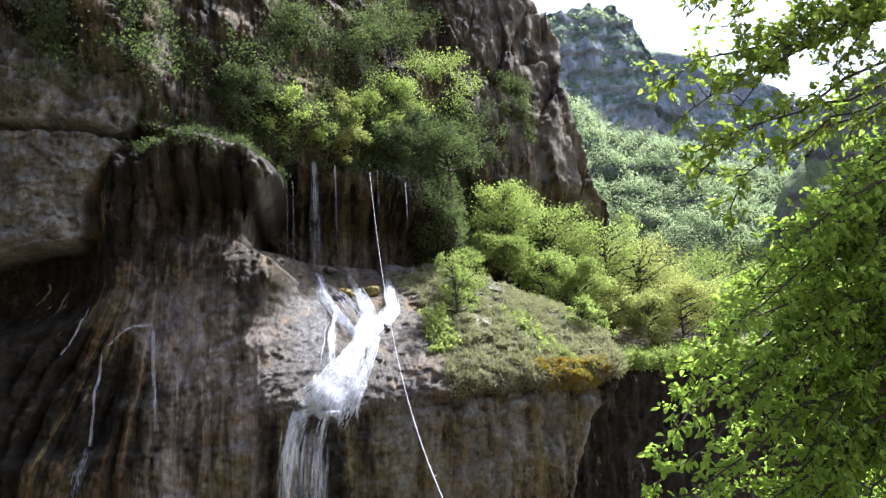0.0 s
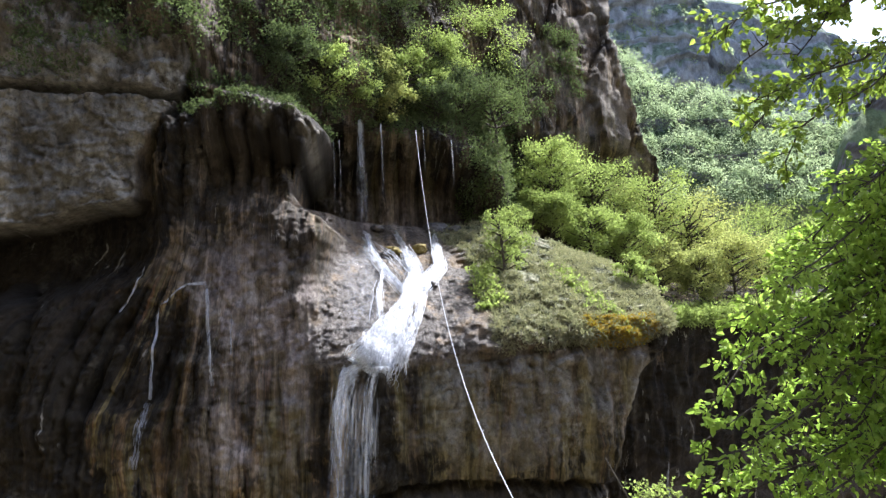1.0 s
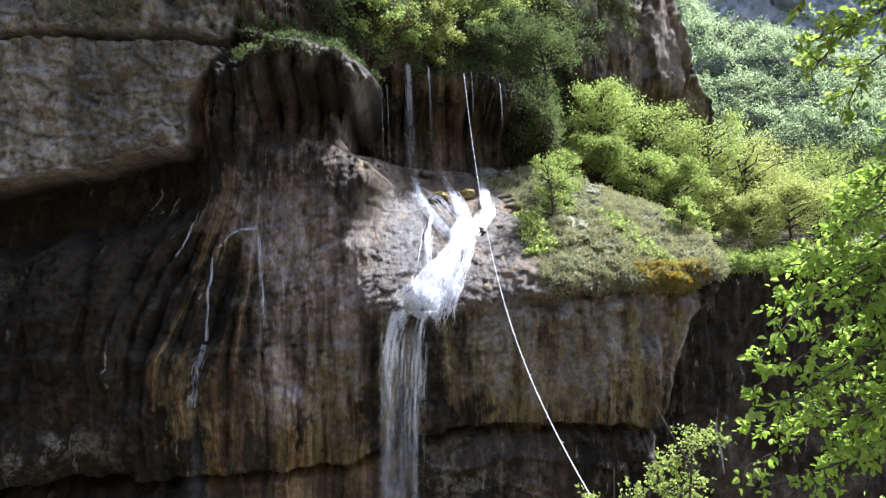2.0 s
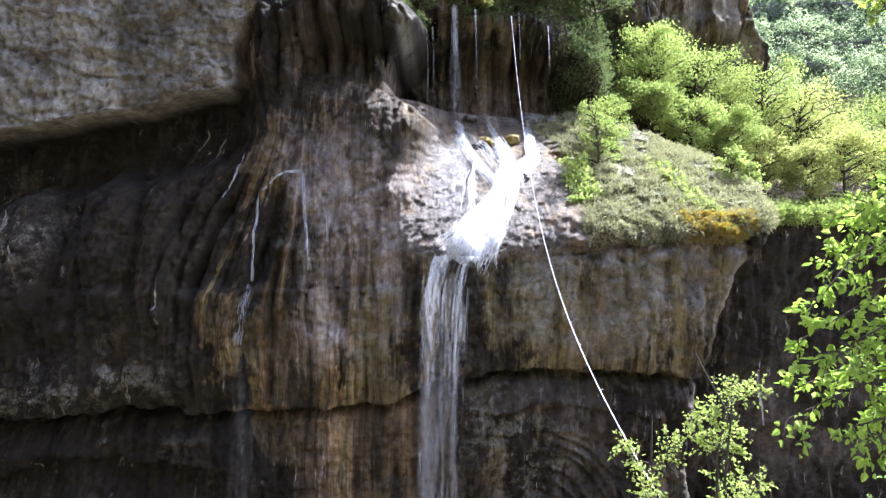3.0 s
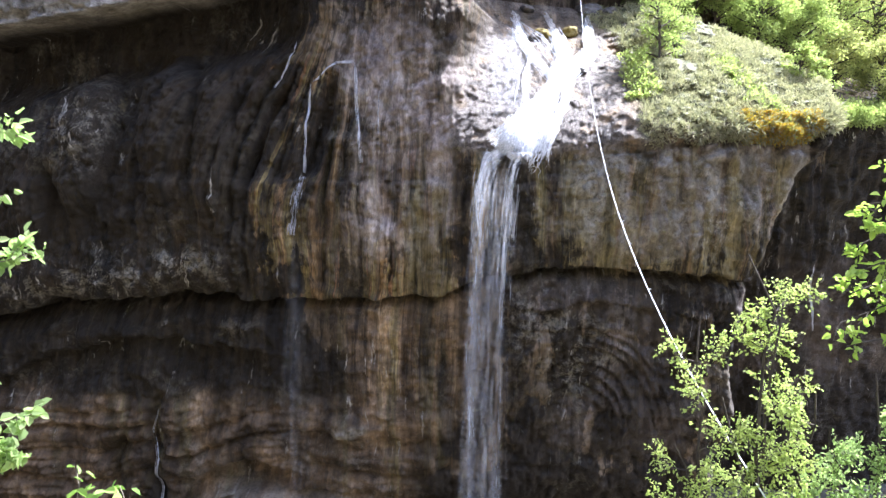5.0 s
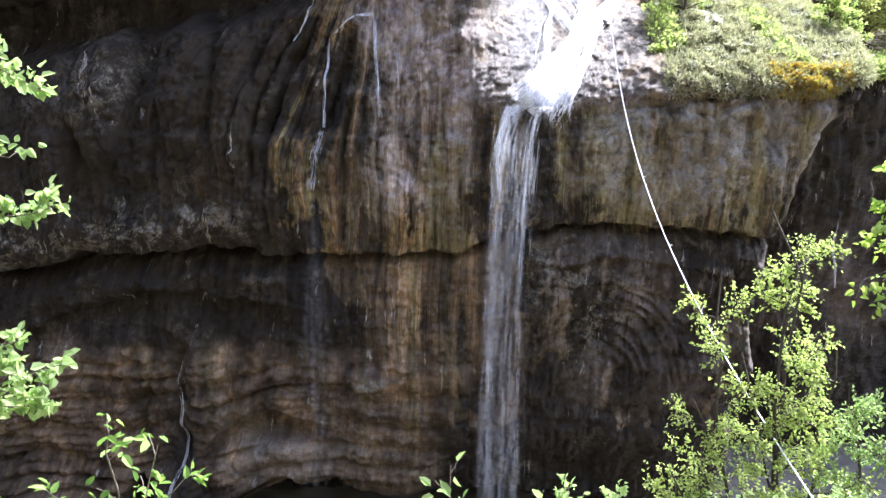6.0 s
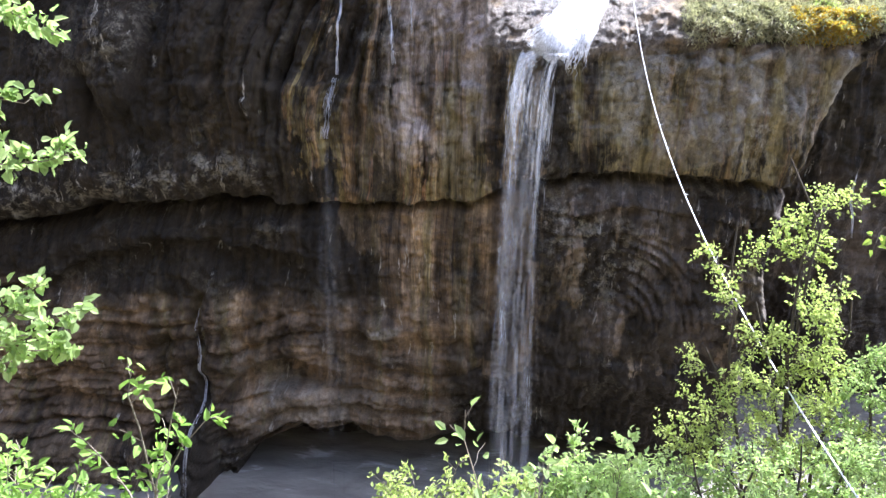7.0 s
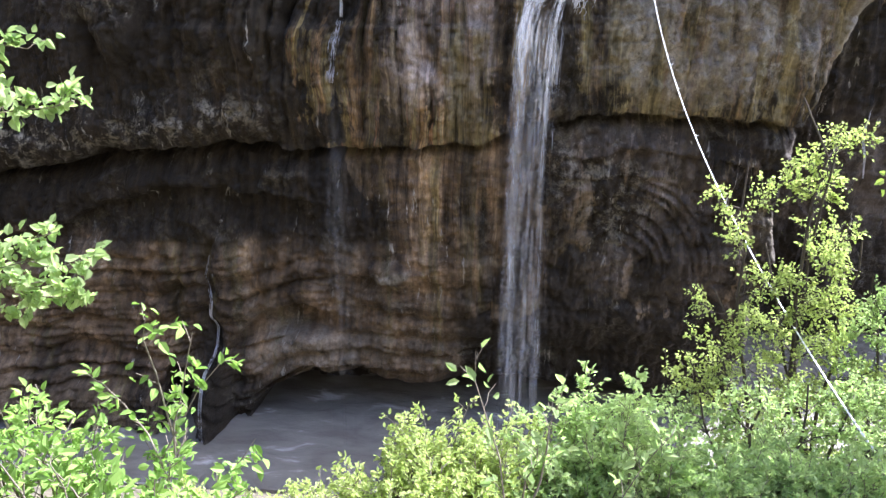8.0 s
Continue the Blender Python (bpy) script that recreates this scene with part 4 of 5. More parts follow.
def spray(p0, p1, rs, r0, twigs, twig_len, lines, leaf, leaves_per, leaf_size, sag=0.1, flat=0.6, tipup=0.0, bare=0.15):
    """A limb from p0 to p1 with side twigs that carry the leaves."""
    p0, p1 = np.asarray(p0, float), np.asarray(p1, float)
    axis = bent(p0, p1, rs, 9, sag)
    lines.append((axis, np.linspace(r0, r0 * 0.22, 9), 5))
    d = unit(p1 - p0)
    for k in range(twigs):
        t = bare + (1 - bare) * (k + rs.rand()) / twigs
        i = min(int(t * 8), 7)
        q = axis[i] + (axis[i + 1] - axis[i]) * (t * 8 - i)
        out = rs.randn(3)
        out[2] *= flat
        out = unit(unit(out - d * out.dot(d)) + d * (0.35 + 0.6 * rs.rand()) + np.array([0, 0, tipup]))
        ln = twig_len * (1.15 - 0.6 * t) * (0.6 + 0.8 * rs.rand())
        e = q + out * ln
        tw = bent(q, e, rs, 4, 0.05, 0.1)
        lines.append((tw, np.linspace(max(r0 * 0.28, 0.003), 0.0025, 4), 3))
        m = max(2, int(leaves_per * (0.5 + rs.rand())))
        s = np.sort(rs.rand(m) ** 0.7)
        base = np.stack([np.interp(s, np.linspace(0, 1, 4), tw[:, a]) for a in range(3)], 1)
        way = unit(unit(out + rs.randn(m, 3) * 0.75) + np.array([0, 0, -0.25]))
        leaf.append((base + rs.randn(m, 3) * leaf_size * 0.35, way, leaf_size * (0.6 + 0.7 * rs.rand(m))))


def finish(name, label, category, base, lines, leaf, wood, green, rs, width=0.55, fine=True, group="", wood_name="trunk", fold=0.25):
    root = tagged(new(name), label, category, group)
    root.location = base
    b = Vector(base)
    lines = [(np.asarray(p) - np.array(b), r, s) for p, r, s in lines]
    part(wood_name, tubes(wood_name, lines, wood), root)
    pos = np.concatenate([l[0] for l in leaf]) - np.array(b)
    part("crown", blades("crown", pos, np.concatenate([l[1] for l in leaf]), np.concatenate([l[2] for l in leaf]), rs, green, width, fold, fine=fine), root)
    return root


def mid_tree(name, label, base, height, spread, rs, green, cards, card=0.3, lean=0.0, clumps=26, wood=BARK, group="trees on the terrace", bare=0.3):
    """A tree of the middle distance: forked trunk, limbs to clumps of leaves with gaps between them."""
    base = np.asarray(base, float)
    lines, leaf = [], []
    top = base + np.array([lean * height, 0.1 * height * rs.randn(), height * 0.8])
    axis = bent(base - np.array([0, 0, 0.4]), top, rs, 10, 0, 0.05)
    r = 0.018 * height + 0.02
    lines.append((axis, np.linspace(r, r * 0.25, 10), 6))
    for k in range(clumps):
        t = bare + (1 - bare) * (k + rs.rand()) / clumps
        i = min(int(t * 9), 8)
        q = axis[i]
        a = rs.rand() * 2 * np.pi
        reach = spread * (0.35 + 0.65 * rs.rand()) * np.sin(np.pi * min(0.98, 0.25 + 0.68 * (t - bare) / (1 - bare))) ** 0.7
        e = q + np.array([np.cos(a) * reach, np.sin(a) * reach, reach * (0.25 + 0.4 * rs.rand())])
        lines.append((bent(q, e, rs, 6, 0.05, 0.08), np.linspace(r * 0.5, 0.02, 6), 4))
        m = int(cards / clumps * (0.6 + 0.8 * rs.rand()))
        rad = 0.27 * spread * (0.5 + 0.8 * rs.rand())
        dirs = unit(rs.randn(m, 3))
        dirs[:, 2] *= 0.58
        pos = e + dirs * rad * (0.15 + 1.0 * rs.rand(m, 1) ** 0.7) + 0.06 * spread * rs.randn(m, 3)
        leaf.append((pos, unit(dirs + 0.8 * rs.randn(m, 3) - np.array([0, 0, 0.2])), card * (0.6 + 0.8 * rs.rand(m))))
    return finish(name, label, "tree", base, lines, leaf, wood, green, rs, 0.8, fine=False, group=group)


def surface_y(x, z):
    return float(on_cliff(x, z)[0])


# big leafy tree on the bank at the right, its trunk outside the view
rs = np.random.RandomState(11)
lines, leaf = [], []
trunk = bent(np.array([10.6, 8.6, -8.6]), np.array([10.2, 9.6, 9.5]), rs, 14, 0, 0.03)
lines.append((trunk, np.linspace(0.26, 0.06, 14), 8))


def from_trunk(z):
    i = int(np.clip(np.searchsorted(trunk[:, 2], z), 1, 13))
    return trunk[i]


# dense lower crown, then the open upper boughs of a second tree beside it
for k in range(64):
    v = 0.24 - 0.52 * (k + rs.rand()) / 64
    edge = np.interp(v, [-0.28, -0.22, -0.13, -0.07, 0.03, 0.13, 0.21, 0.25], [0.46, 0.44, 0.45, 0.475, 0.52, 0.61, 0.7, 0.78])
    y = 8.2 + 1.7 * rs.rand()
    u = edge + 0.02 + (0.9 - edge) * (k % 4) / 4 * (0.7 + 0.5 * rs.rand())
    spray(from_trunk(v * y + 1.0 + 0.6 * rs.rand()), (u * y, y, v * y), rs, 0.035, 32, 0.52, lines, leaf, 12, 0.1, sag=0.08, bare=0.4, flat=0.45)
finish("tree", "tall sunlit tree with fresh green leaves and dark limbs", "tree", (10.6, 8.6, -8.4), lines, leaf, BARK, LEAF_NEAR, rs, group="trees on the near bank", width=0.6)

rs = np.random.RandomState(12)
lines, leaf = [], []
trunk = bent(np.array([11.4, 9.8, -9.0]), np.array([10.8, 9.8, 10.5]), rs, 14, 0, 0.03)
lines.append((trunk, np.linspace(0.22, 0.05, 14), 8))
for x, y, z, n in [(5.3, 8.9, 4.9, 30), (5.0, 9.2, 4.1, 30), (5.1, 8.8, 3.5, 30), (5.3, 9.2, 2.75, 26), (5.25, 9.0, 3.1, 22), (5.9, 9.1, 3.6, 24), (5.9, 9.4, 4.3, 24), (6.2, 9.4, 5.1, 28), (6.6, 9.0, 4.5, 24), (7.2, 9.0, 5.4, 26), (5.7, 9.2, 2.4, 18), (7.6, 8.8, 4.5, 22), (8.2, 9.2, 5.2, 24), (8.2, 8.8, 3.6, 18), (5.6, 9.1, 5.5, 24), (6.6, 9.3, 5.8, 22), (6.4, 9.0, 3.1, 12)]:
    spray(from_trunk(z + 1.2), (x, y, z), rs, 0.04, int(n * 1.35), 0.55, lines, leaf, 15, 0.105, sag=0.1, bare=0.42)
finish("tree", "tree with spreading boughs of yellow-green drooping leaves", "tree", (11.4, 9.8, -8.8), lines, leaf, BARK, LEAF_BOUGH, rs, group="trees on the near bank", width=0.6)

# slender young tree below, yellow-green buds, dark leaning stems
rs = np.random.RandomState(23)
lines, leaf = [], []
foot = np.array([4.6, 11.0, -9.4])
for x, y, z, r, n in [(3.68, 11.0, -1.45, 0.055, 17), (3.05, 10.9, -2.3, 0.045, 14), (4.3, 11.2, -1.85, 0.05, 15), (2.75, 10.7, -4.1, 0.035, 12), (3.6, 11.3, -3.6, 0.04, 14), (2.5, 10.6, -5.2, 0.03, 12), (4.7, 10.8, -3.4, 0.04, 14)]:
    ax = bent(foot + rs.randn(3) * 0.3 * np.array([1, 1, 0]), np.array([x, y, z]), rs, 12, 0, 0.05)
    lines.append((ax, np.linspace(r, 0.012, 12), 6))
    for k in range(n):
        t = 0.32 + 0.68 * (k + rs.rand()) / n
        i = min(int(t * 11), 10)
        a = rs.rand() * 2 * np.pi
        reach = 1.35 * (1.12 - t) ** 0.6 * (0.6 + 0.6 * rs.rand())
        spray(ax[i], ax[i] + np.array([np.cos(a) * reach, 0.7 * np.sin(a) * reach, reach * (0.3 + 0.4 * rs.rand())]), rs, 0.011, 15, 0.38, lines, leaf, 11, 0.053, sag=-0.04, tipup=0.25)
finish("tree", "slender young tree with yellow-green leaves and bent dark stems", "tree", foot, lines, leaf, BARK, LEAF_BUD, rs, group="trees on the near bank", width=0.62)

# leafier trees beside it
for seed, foot, tips in [(29, (6.2, 10.6, -9.0), [(4.9, 10.8, -3.9), (5.6, 11.0, -3.1), (6.4, 10.3, -2.5), (4.5, 10.2, -5.2), (6.9, 10.8, -3.2), (5.3, 10.4, -5.6), (6.2, 10.0, -4.6), (5.9, 10.6, -6.2)]),
                         (30, (3.6, 9.6, -8.4), [(2.5, 9.6, -5.3), (3.1, 9.4, -4.9), (3.8, 9.6, -5.0), (4.4, 9.3, -4.9), (3.4, 9.0, -5.9), (2.7, 9.2, -6.2), (4.2, 9.0, -6.0)])]:
    rs = np.random.RandomState(seed)
    lines, leaf = [], []
    foot = np.array(foot)
    for x, y, z in tips:
        ax = bent(foot + rs.randn(3) * 0.2 * np.array([1, 1, 0]), np.array([x, y, z]), rs, 10, 0, 0.05)
        lines.append((ax, np.linspace(0.045, 0.012, 10), 5))
        for k in range(13):
            t = 0.3 + 0.68 * (k + rs.rand()) / 13
            i = min(int(t * 9), 8)
            a = rs.rand() * 2 * np.pi
            reach = 1.1 * (1.15 - t) ** 0.6 * (0.6 + 0.6 * rs.rand())
            spray(ax[i], ax[i] + np.array([np.cos(a) * reach, 0.7 * np.sin(a) * reach, reach * (0.15 + 0.35 * rs.rand())]), rs, 0.012, 15, 0.38, lines, leaf, 14, 0.058, sag=0.03)
    finish("tree", "bright green young tree with many thin stems", "tree", foot, lines, leaf, BARK, LEAF_BUSH, rs, group="trees on the near bank", width=0.62)


def bush(base, tips, seed, green, wood, label, stems, leaf_size, twig_len, per, width=0.5, r0=0.012, twigs=12, jitter=0.3, tipup=0.25):
    rs = np.random.RandomState(seed)
    lines, leaf = [], []
    base = np.asarray(base, float)
    for k in range(stems):
        tip = np.asarray(tips[k % len(tips)], float) + rs.randn(3) * jitter * np.array([1, 1, 0.6]) * (k >= len(tips))
        spray(base + rs.randn(3) * np.array([0.25, 0.25, 0.03]), tip, rs, r0, twigs, twig_len, lines, leaf, per, leaf_size, sag=0.05, tipup=tipup, bare=0.25, flat=0.8)
    return finish("bush", label, "bush", base, lines, leaf, wood, green, rs, width, group="bushes on the near bank", wood_name="stem")


def gz(x, y):
    return float(ground_z(np.array([x]), np.array([y]))[0])


# low bushes at the foot of the view
for k, (x, y, top) in enumerate([(-1.3, 6.6, -4.3), (-1.75, 6.3, -4.55), (-2.25, 6.2, -4.6), (-2.9, 6.2, -4.6), (-0.9, 6.5, -3.8), (-0.45, 6.6, -3.8), (0.05, 6.7, -3.95), (0.55, 6.7, -3.75), (0.95, 6.6, -3.45), (1.25, 6.9, -3.75), (1.65, 6.6, -4.2), (2.05, 6.6, -4.15), (-0.6, 6.0, -3.95), (0.6, 6.0, -3.95), (2.5, 6.6, -4.2), (2.95, 6.5, -4.1), (3.4, 6.6, -4.0), (2.1, 6.9, -4.3), (3.2, 7.6, -4.7)]):
    z = gz(x, y)
    tips = [(x + 0.34 * math.cos(a), y + 0.4 * math.sin(a), top - 0.5 - 0.2 * math.sin(3 * a + k)) for a in (0.2, 1.4, 2.6, 3.8, 5.0)] + [(x, y, top - 0.35)]
    if x < 0.3:
        bush((x, y, z), tips, 40 + k, LEAF_BUD, TWIG, "feathery yellow-green bush on the bank", 22, 0.058, 0.28, 12, twigs=16, jitter=0.2)
    else:
        bush((x, y, z), tips, 40 + k, LEAF_BUSH, TWIG, "dense pale green bush on the bank", 24, 0.062, 0.26, 16, twigs=16, jitter=0.2)
# upright sprig with large leaves
bush((-0.05, 4.6, gz(-0.05, 4.6)), [(-0.31, 4.6, -2.3), (0.29, 4.6, -2.46), (0.98, 4.6, -2.85), (0.1, 4.5, -2.9)], 71, LEAF_BUSH, TWIG, "thin upright sprig with large pale leaves", 4, 0.095, 0.2, 5, twigs=9, tipup=0.4)
# open shrub at the left with pale stems
bush((-2.25, 3.7, gz(-2.25, 3.7)), [(-2.03, 3.7, -1.75), (-1.66, 3.75, -2.02), (-2.3, 3.6, -2.1), (-1.45, 3.6, -2.4), (-2.75, 3.7, -2.2), (-1.85, 3.4, -2.45), (-2.5, 3.9, -2.4), (-2.9, 3.8, -2.45)], 72, LEAF_SHRUB, TWIG,
     "open shrub with pale stems and serrated bright leaves", 9, 0.072, 0.18, 7, twigs=10, tipup=0.3, jitter=0.22)
bush((-1.4, 3.9, gz(-1.4, 3.9)), [(-1.75, 3.8, -3.1), (-1.35, 3.9, -3.2), (-1.0, 4.0, -3.3), (-0.7, 4.1, -3.35), (-2.1, 3.7, -2.95), (-0.4, 4.2, -3.35)], 73, LEAF_SHRUB, TWIG,
     "low leafy shoots along the bank", 10, 0.075, 0.2, 7, twigs=9, tipup=0.2, jitter=0.15)
bush((-2.9, 3.6, gz(-2.9, 3.6)), [(-2.6, 3.6, -2.5), (-2.9, 3.6, -2.35), (-2.4, 3.5, -2.6), (-3.1, 3.7, -2.3)], 74, LEAF_SHRUB, TWIG,
     "low leafy shoots along the bank", 14, 0.068, 0.22, 8, twigs=11, tipup=0.2, jitter=0.15)
bush((-2.0, 3.2, gz(-2.0, 3.2)), [(-2.4, 3.2, -2.35), (-2.1, 3.2, -2.42), (-1.7, 3.3, -2.45), (-1.4, 3.3, -2.5), (-2.6, 3.3, -2.35)], 76, LEAF_SHRUB, TWIG,
     "low leafy shoots along the bank", 12, 0.07, 0.18, 8, twigs=10, tipup=0.2, jitter=0.15)
# tree just outside the view on the left, some twigs reach in
rs = np.random.RandomState(75)
lines, leaf = [], []
trunk = bent(np.array([-4.9, 4.2, gz(-4.9, 4.2) - 0.2]), np.array([-4.7, 4.3, 1.6]), rs, 10, 0, 0.03)
lines.append((trunk, np.linspace(0.11, 0.04, 10), 7))
for share, tip in [(0.8, (-2.62, 4.3, 0.0)), (0.78, (-2.85, 4.35, 0.12)), (0.72, (-2.85, 4.3, -0.38)), (0.62, (-2.56, 4.3, -0.64)), (0.62, (-2.9, 4.2, -0.6)), (0.42, (-2.62, 4.3, -1.62)), (0.40, (-2.7, 4.3, -1.85)), (0.42, (-2.9, 4.4, -1.5)), (0.4, (-2.85, 4.2, -1.75))]:
    spray(trunk[int(share * 9)], tip, rs, 0.01, 16, 0.15, lines, leaf, 9, 0.07, sag=0.04, bare=0.6)
finish("tree", "small tree with bright leaves, only twig ends in view", "tree", (-4.9, 4.2, gz(-4.9, 4.2)), lines, leaf, TWIG, LEAF_BUSH, rs, group="trees on the near bank", width=0.7)

# trees on the shelf above the small falls
rs = np.random.RandomState(5)
for x, z, h, sp, mat in [(-0.7, 12.6, 3.6, 1.7, LEAF_MID), (0.6, 12.9, 3.4, 1.6, LEAF_MID), (2.0, 13.4, 4.6, 1.7, LEAF_YELLOW), (3.3, 12.8, 2.6, 1.3, LEAF_YELLOW), (4.4, 13.6, 4.4, 1.9, LEAF_MID), (6.3, 15.6, 4.4, 2.2, LEAF_MID), (9.6, 17.0, 6.4, 3.0, LEAF_MID),
                         (11.8, 14.2, 6.0, 2.8, LEAF_DARK), (7.4, 13.0, 4.6, 2.4, LEAF_DARK), (5.6, 12.8, 3.0, 1.7, LEAF_DARK), (-2.2, 13.4, 3.0, 1.6, LEAF_DARK), (3.0, 18.0, 5.0, 2.4, LEAF_DARK), (6.6, 20.5, 5.0, 2.6, LEAF_DARK), (0.2, 17.4, 4.4, 2.2, LEAF_DARK), (9.6, 12.0, 4.5, 2.4, LEAF_DARK)]:
    mid_tree("tree", "sunlit broadleaf tree on the shelf above the falls" if mat is not LEAF_DARK else "shaded dark green tree against the cliff",
             (x, surface_y(x, z) + 0.1, z), h, sp, rs, mat, 5600, 0.115, 0.05 * rs.randn(), clumps=40, group="trees above the falls")

# trees on the terrace behind the mound, down to the side valley
for x, y, zb, h, sp, mat in [(13.2, 47, 8.0, 6.0, 2.6, LEAF_MID), (14.2, 49, 7.6, 7.2, 3.3, LEAF_MID), (16.8, 50, 6.6, 7.0, 3.3, LEAF_MID), (19.2, 50, 5.6, 7.2, 3.3, LEAF_YELLOW), (21.5, 51, 5.2, 7.4, 3.4, LEAF_MID), (24.2, 52, 4.6, 7.4, 3.4, LEAF_YELLOW),
                             (27.2, 54, 4.0, 6.6, 3.2, LEAF_MID), (30.5, 56, 3.4, 7.0, 3.4, LEAF_MID), (33.8, 58, 3.4, 9.6, 3.6, LEAF_MID), (38, 60, 3.2, 8.0, 4.0, LEAF_MID), (43, 62, 3, 9, 4.0, LEAF_MID), (48, 62, 3, 10, 4.2, LEAF_MID),
                             (11.6, 44.6, 7.2, 3.2, 1.3, LEAF_MID), (12.8, 45.2, 6.8, 3.2, 1.8, LEAF_MID), (15.2, 45.4, 5.4, 4.2, 2.0, LEAF_MID), (17.6, 45.6, 4.4, 4.4, 2.0, LEAF_MID), (20.0, 46.2, 3.4, 4.6, 2.0, LEAF_YELLOW), (22.2, 45.2, 2.6, 4.4, 1.8, LEAF_YELLOW), (25.0, 47.0, 2.8, 5.0, 2.3, LEAF_YELLOW), (28.5, 49, 2.8, 5.6, 2.6, LEAF_MID),
                             (32, 51, 2.8, 6, 2.8, LEAF_MID), (37, 53, 2.6, 6, 2.8, LEAF_MID), (12, 52, 10.5, 4.6, 2.6, LEAF_MID), (15.5, 53.5, 10.5, 5, 2.8, LEAF_MID), (19, 54, 9.5, 4.6, 2.8, LEAF_MID)]:
    mid_tree("tree", "sunlit spring tree on the terrace behind the mound" if mat is LEAF_MID else "yellow-green young tree on the terrace",
             (x, y, zb), h, sp, rs, mat, 6200, 0.125, 0.06 * rs.randn(), clumps=44)
# small trees and tufts on the mound
for x, z, h, sp in [(7.9, 3.9, 3.9, 1.1), (9.2, 5.6, 2.8, 1.1), (8.6, 4.8, 3.0, 0.9), (14.2, 3.4, 1.9, 0.7), (15.4, 3.0, 2.2, 0.8)]:
    mid_tree("tree", "slim young tree on the grassy mound", (x, surface_y(x, z), z - 0.1), h, sp, rs, LEAF_MID, 1900, 0.1, 0.05 * rs.randn(), clumps=26, bare=0.08, group="saplings on the mound")
# pine on the corner of the side wall
mid_tree("tree", "small wind-bent pine on the cliff corner", (18.4, 57.0, 27.6), 4.0, 1.7, rs, LEAF_DARK, 900, 0.25, 0.1, clumps=9, bare=0.55, group="trees on the cliff corner")


# ivy and scrub on the upper cliff, and grass on the mound: one sheet each of many blades
def scatter(name, label, category, n, seed, where, green, size, spread, per, up=0.2, width=0.7):
    rs = np.random.RandomState(seed)
    pos, way = [], []
    c = where(rs, n)
    for p in c:
        m = max(3, int(per * (0.4 + 1.2 * rs.rand())))
        d = unit(rs.randn(m, 3))
        pos.append(p + d * spread * (0.5 + rs.rand()) * rs.rand(m, 1) ** 0.5)
        way.append(unit(d + 0.6 * rs.randn(m, 3) + np.array([0, -0.3, up])))
    pos, way = np.concatenate(pos), np.concatenate(way)
    me = blades(name, pos, way, size * (0.5 + rs.rand(len(pos))), rs, green, width, fine=False)
    return tagged(new(name, me), label, category, kind="stuff")


def cliff_spots(x0, x1, z0, z1, lim, freq=0.25):
    def pick(rs, n):
        out = []
        while len(out) < n:
            x, z = x0 + (x1 - x0) * rs.rand(4 * n), z0 + (z1 - z0) * rs.rand(4 * n)
            ok = fbm(x * freq, z * freq + 50, 3) > lim
            x, z = x[ok], z[ok]
            out += list(np.stack([x, on_cliff(x, z, 0.1), z], -1))
        return np.array(out[:n])
    return pick


scatter("scrub", "dark ivy and scrub hanging on the upper cliff", "scrub", 1000, 3, cliff_spots(-20, 17, 12.5, 34, 0.0), LEAF_DARK, 0.125, 0.62, 80)
scatter("scrub", "leafy scrub covering the shelf above the falls", "scrub", 380, 4, cliff_spots(-3, 12, 12.3, 20, -0.5), LEAF_DARK, 0.125, 0.62, 80)
scatter("scrub", "dark hanging scrub at the end of the alcove", "scrub", 260, 16, cliff_spots(7.4, 13.5, 7.8, 12.4, -0.25), LEAF_DARK, 0.12, 0.55, 70, up=-0.1)
scatter("scrub", "low green plants along the rim of the tufa shell", "scrub", 130, 6, cliff_spots(-6.5, 0.0, 10.8, 13.4, -0.6), LEAF_DARK, 0.1, 0.3, 60)


def mound_spots(rs, n):
    out = []
    while len(out) < n:
        x = 3.5 + 13 * rs.rand(3 * n)
        z = lip_z(x) + 0.1 + (ridge_z(x) - lip_z(x)) * rs.rand(3 * n)
        ok = (x + 0.35 * (z - 1) + 1.2 * fbm(x * 0.6, z * 0.6, 3) > 7.0) & (x < butt_x(z) + 0.6) & (fbm(x * 0.9 + 3, z * 1.2, 4) > -0.25)
        x, z = x[ok], z[ok]
        out += list(np.stack([x, on_cliff(x, z, 0.0), z], -1))
    return np.array(out[:n])


scatter("grass", "dry and fresh grass on the sunlit mound", "grass", 4800, 8, mound_spots, GRASS, 0.17, 0.12, 12, up=0.4, width=0.2)


def edge_spots(x0, x1, t0, t1):
    def pick(rs, n):
        x = x0 + (x1 - x0) * rs.rand(n)
        t = t0 + (t1 - t0) * rs.rand(n)
        z = lip_z(x) + t * (ridge_z(x) - lip_z(x))
        return np.stack([x, on_cliff(x, z, 0.03), z], -1)
    return pick


def band_spots(rs, n):
    t = rs.rand(n)
    x, z = 10.6 + 1.9 * t + 0.3 * rs.randn(n), 4.4 - 3.6 * t + 0.15 * rs.randn(n)
    return np.stack([x, on_cliff(x, z, 0.03), z], -1)


def terrace_edge(rs, n):
    x = 15.6 + 17 * rs.rand(n)
    z = np.interp(x, [12, 18, 30, 60], [1.2, 1.9, 2.2, 1.5]) - 0.15 + 0.9 * rs.rand(n) ** 2
    return np.stack([x, on_cliff(x, z, 0.15), z], -1)


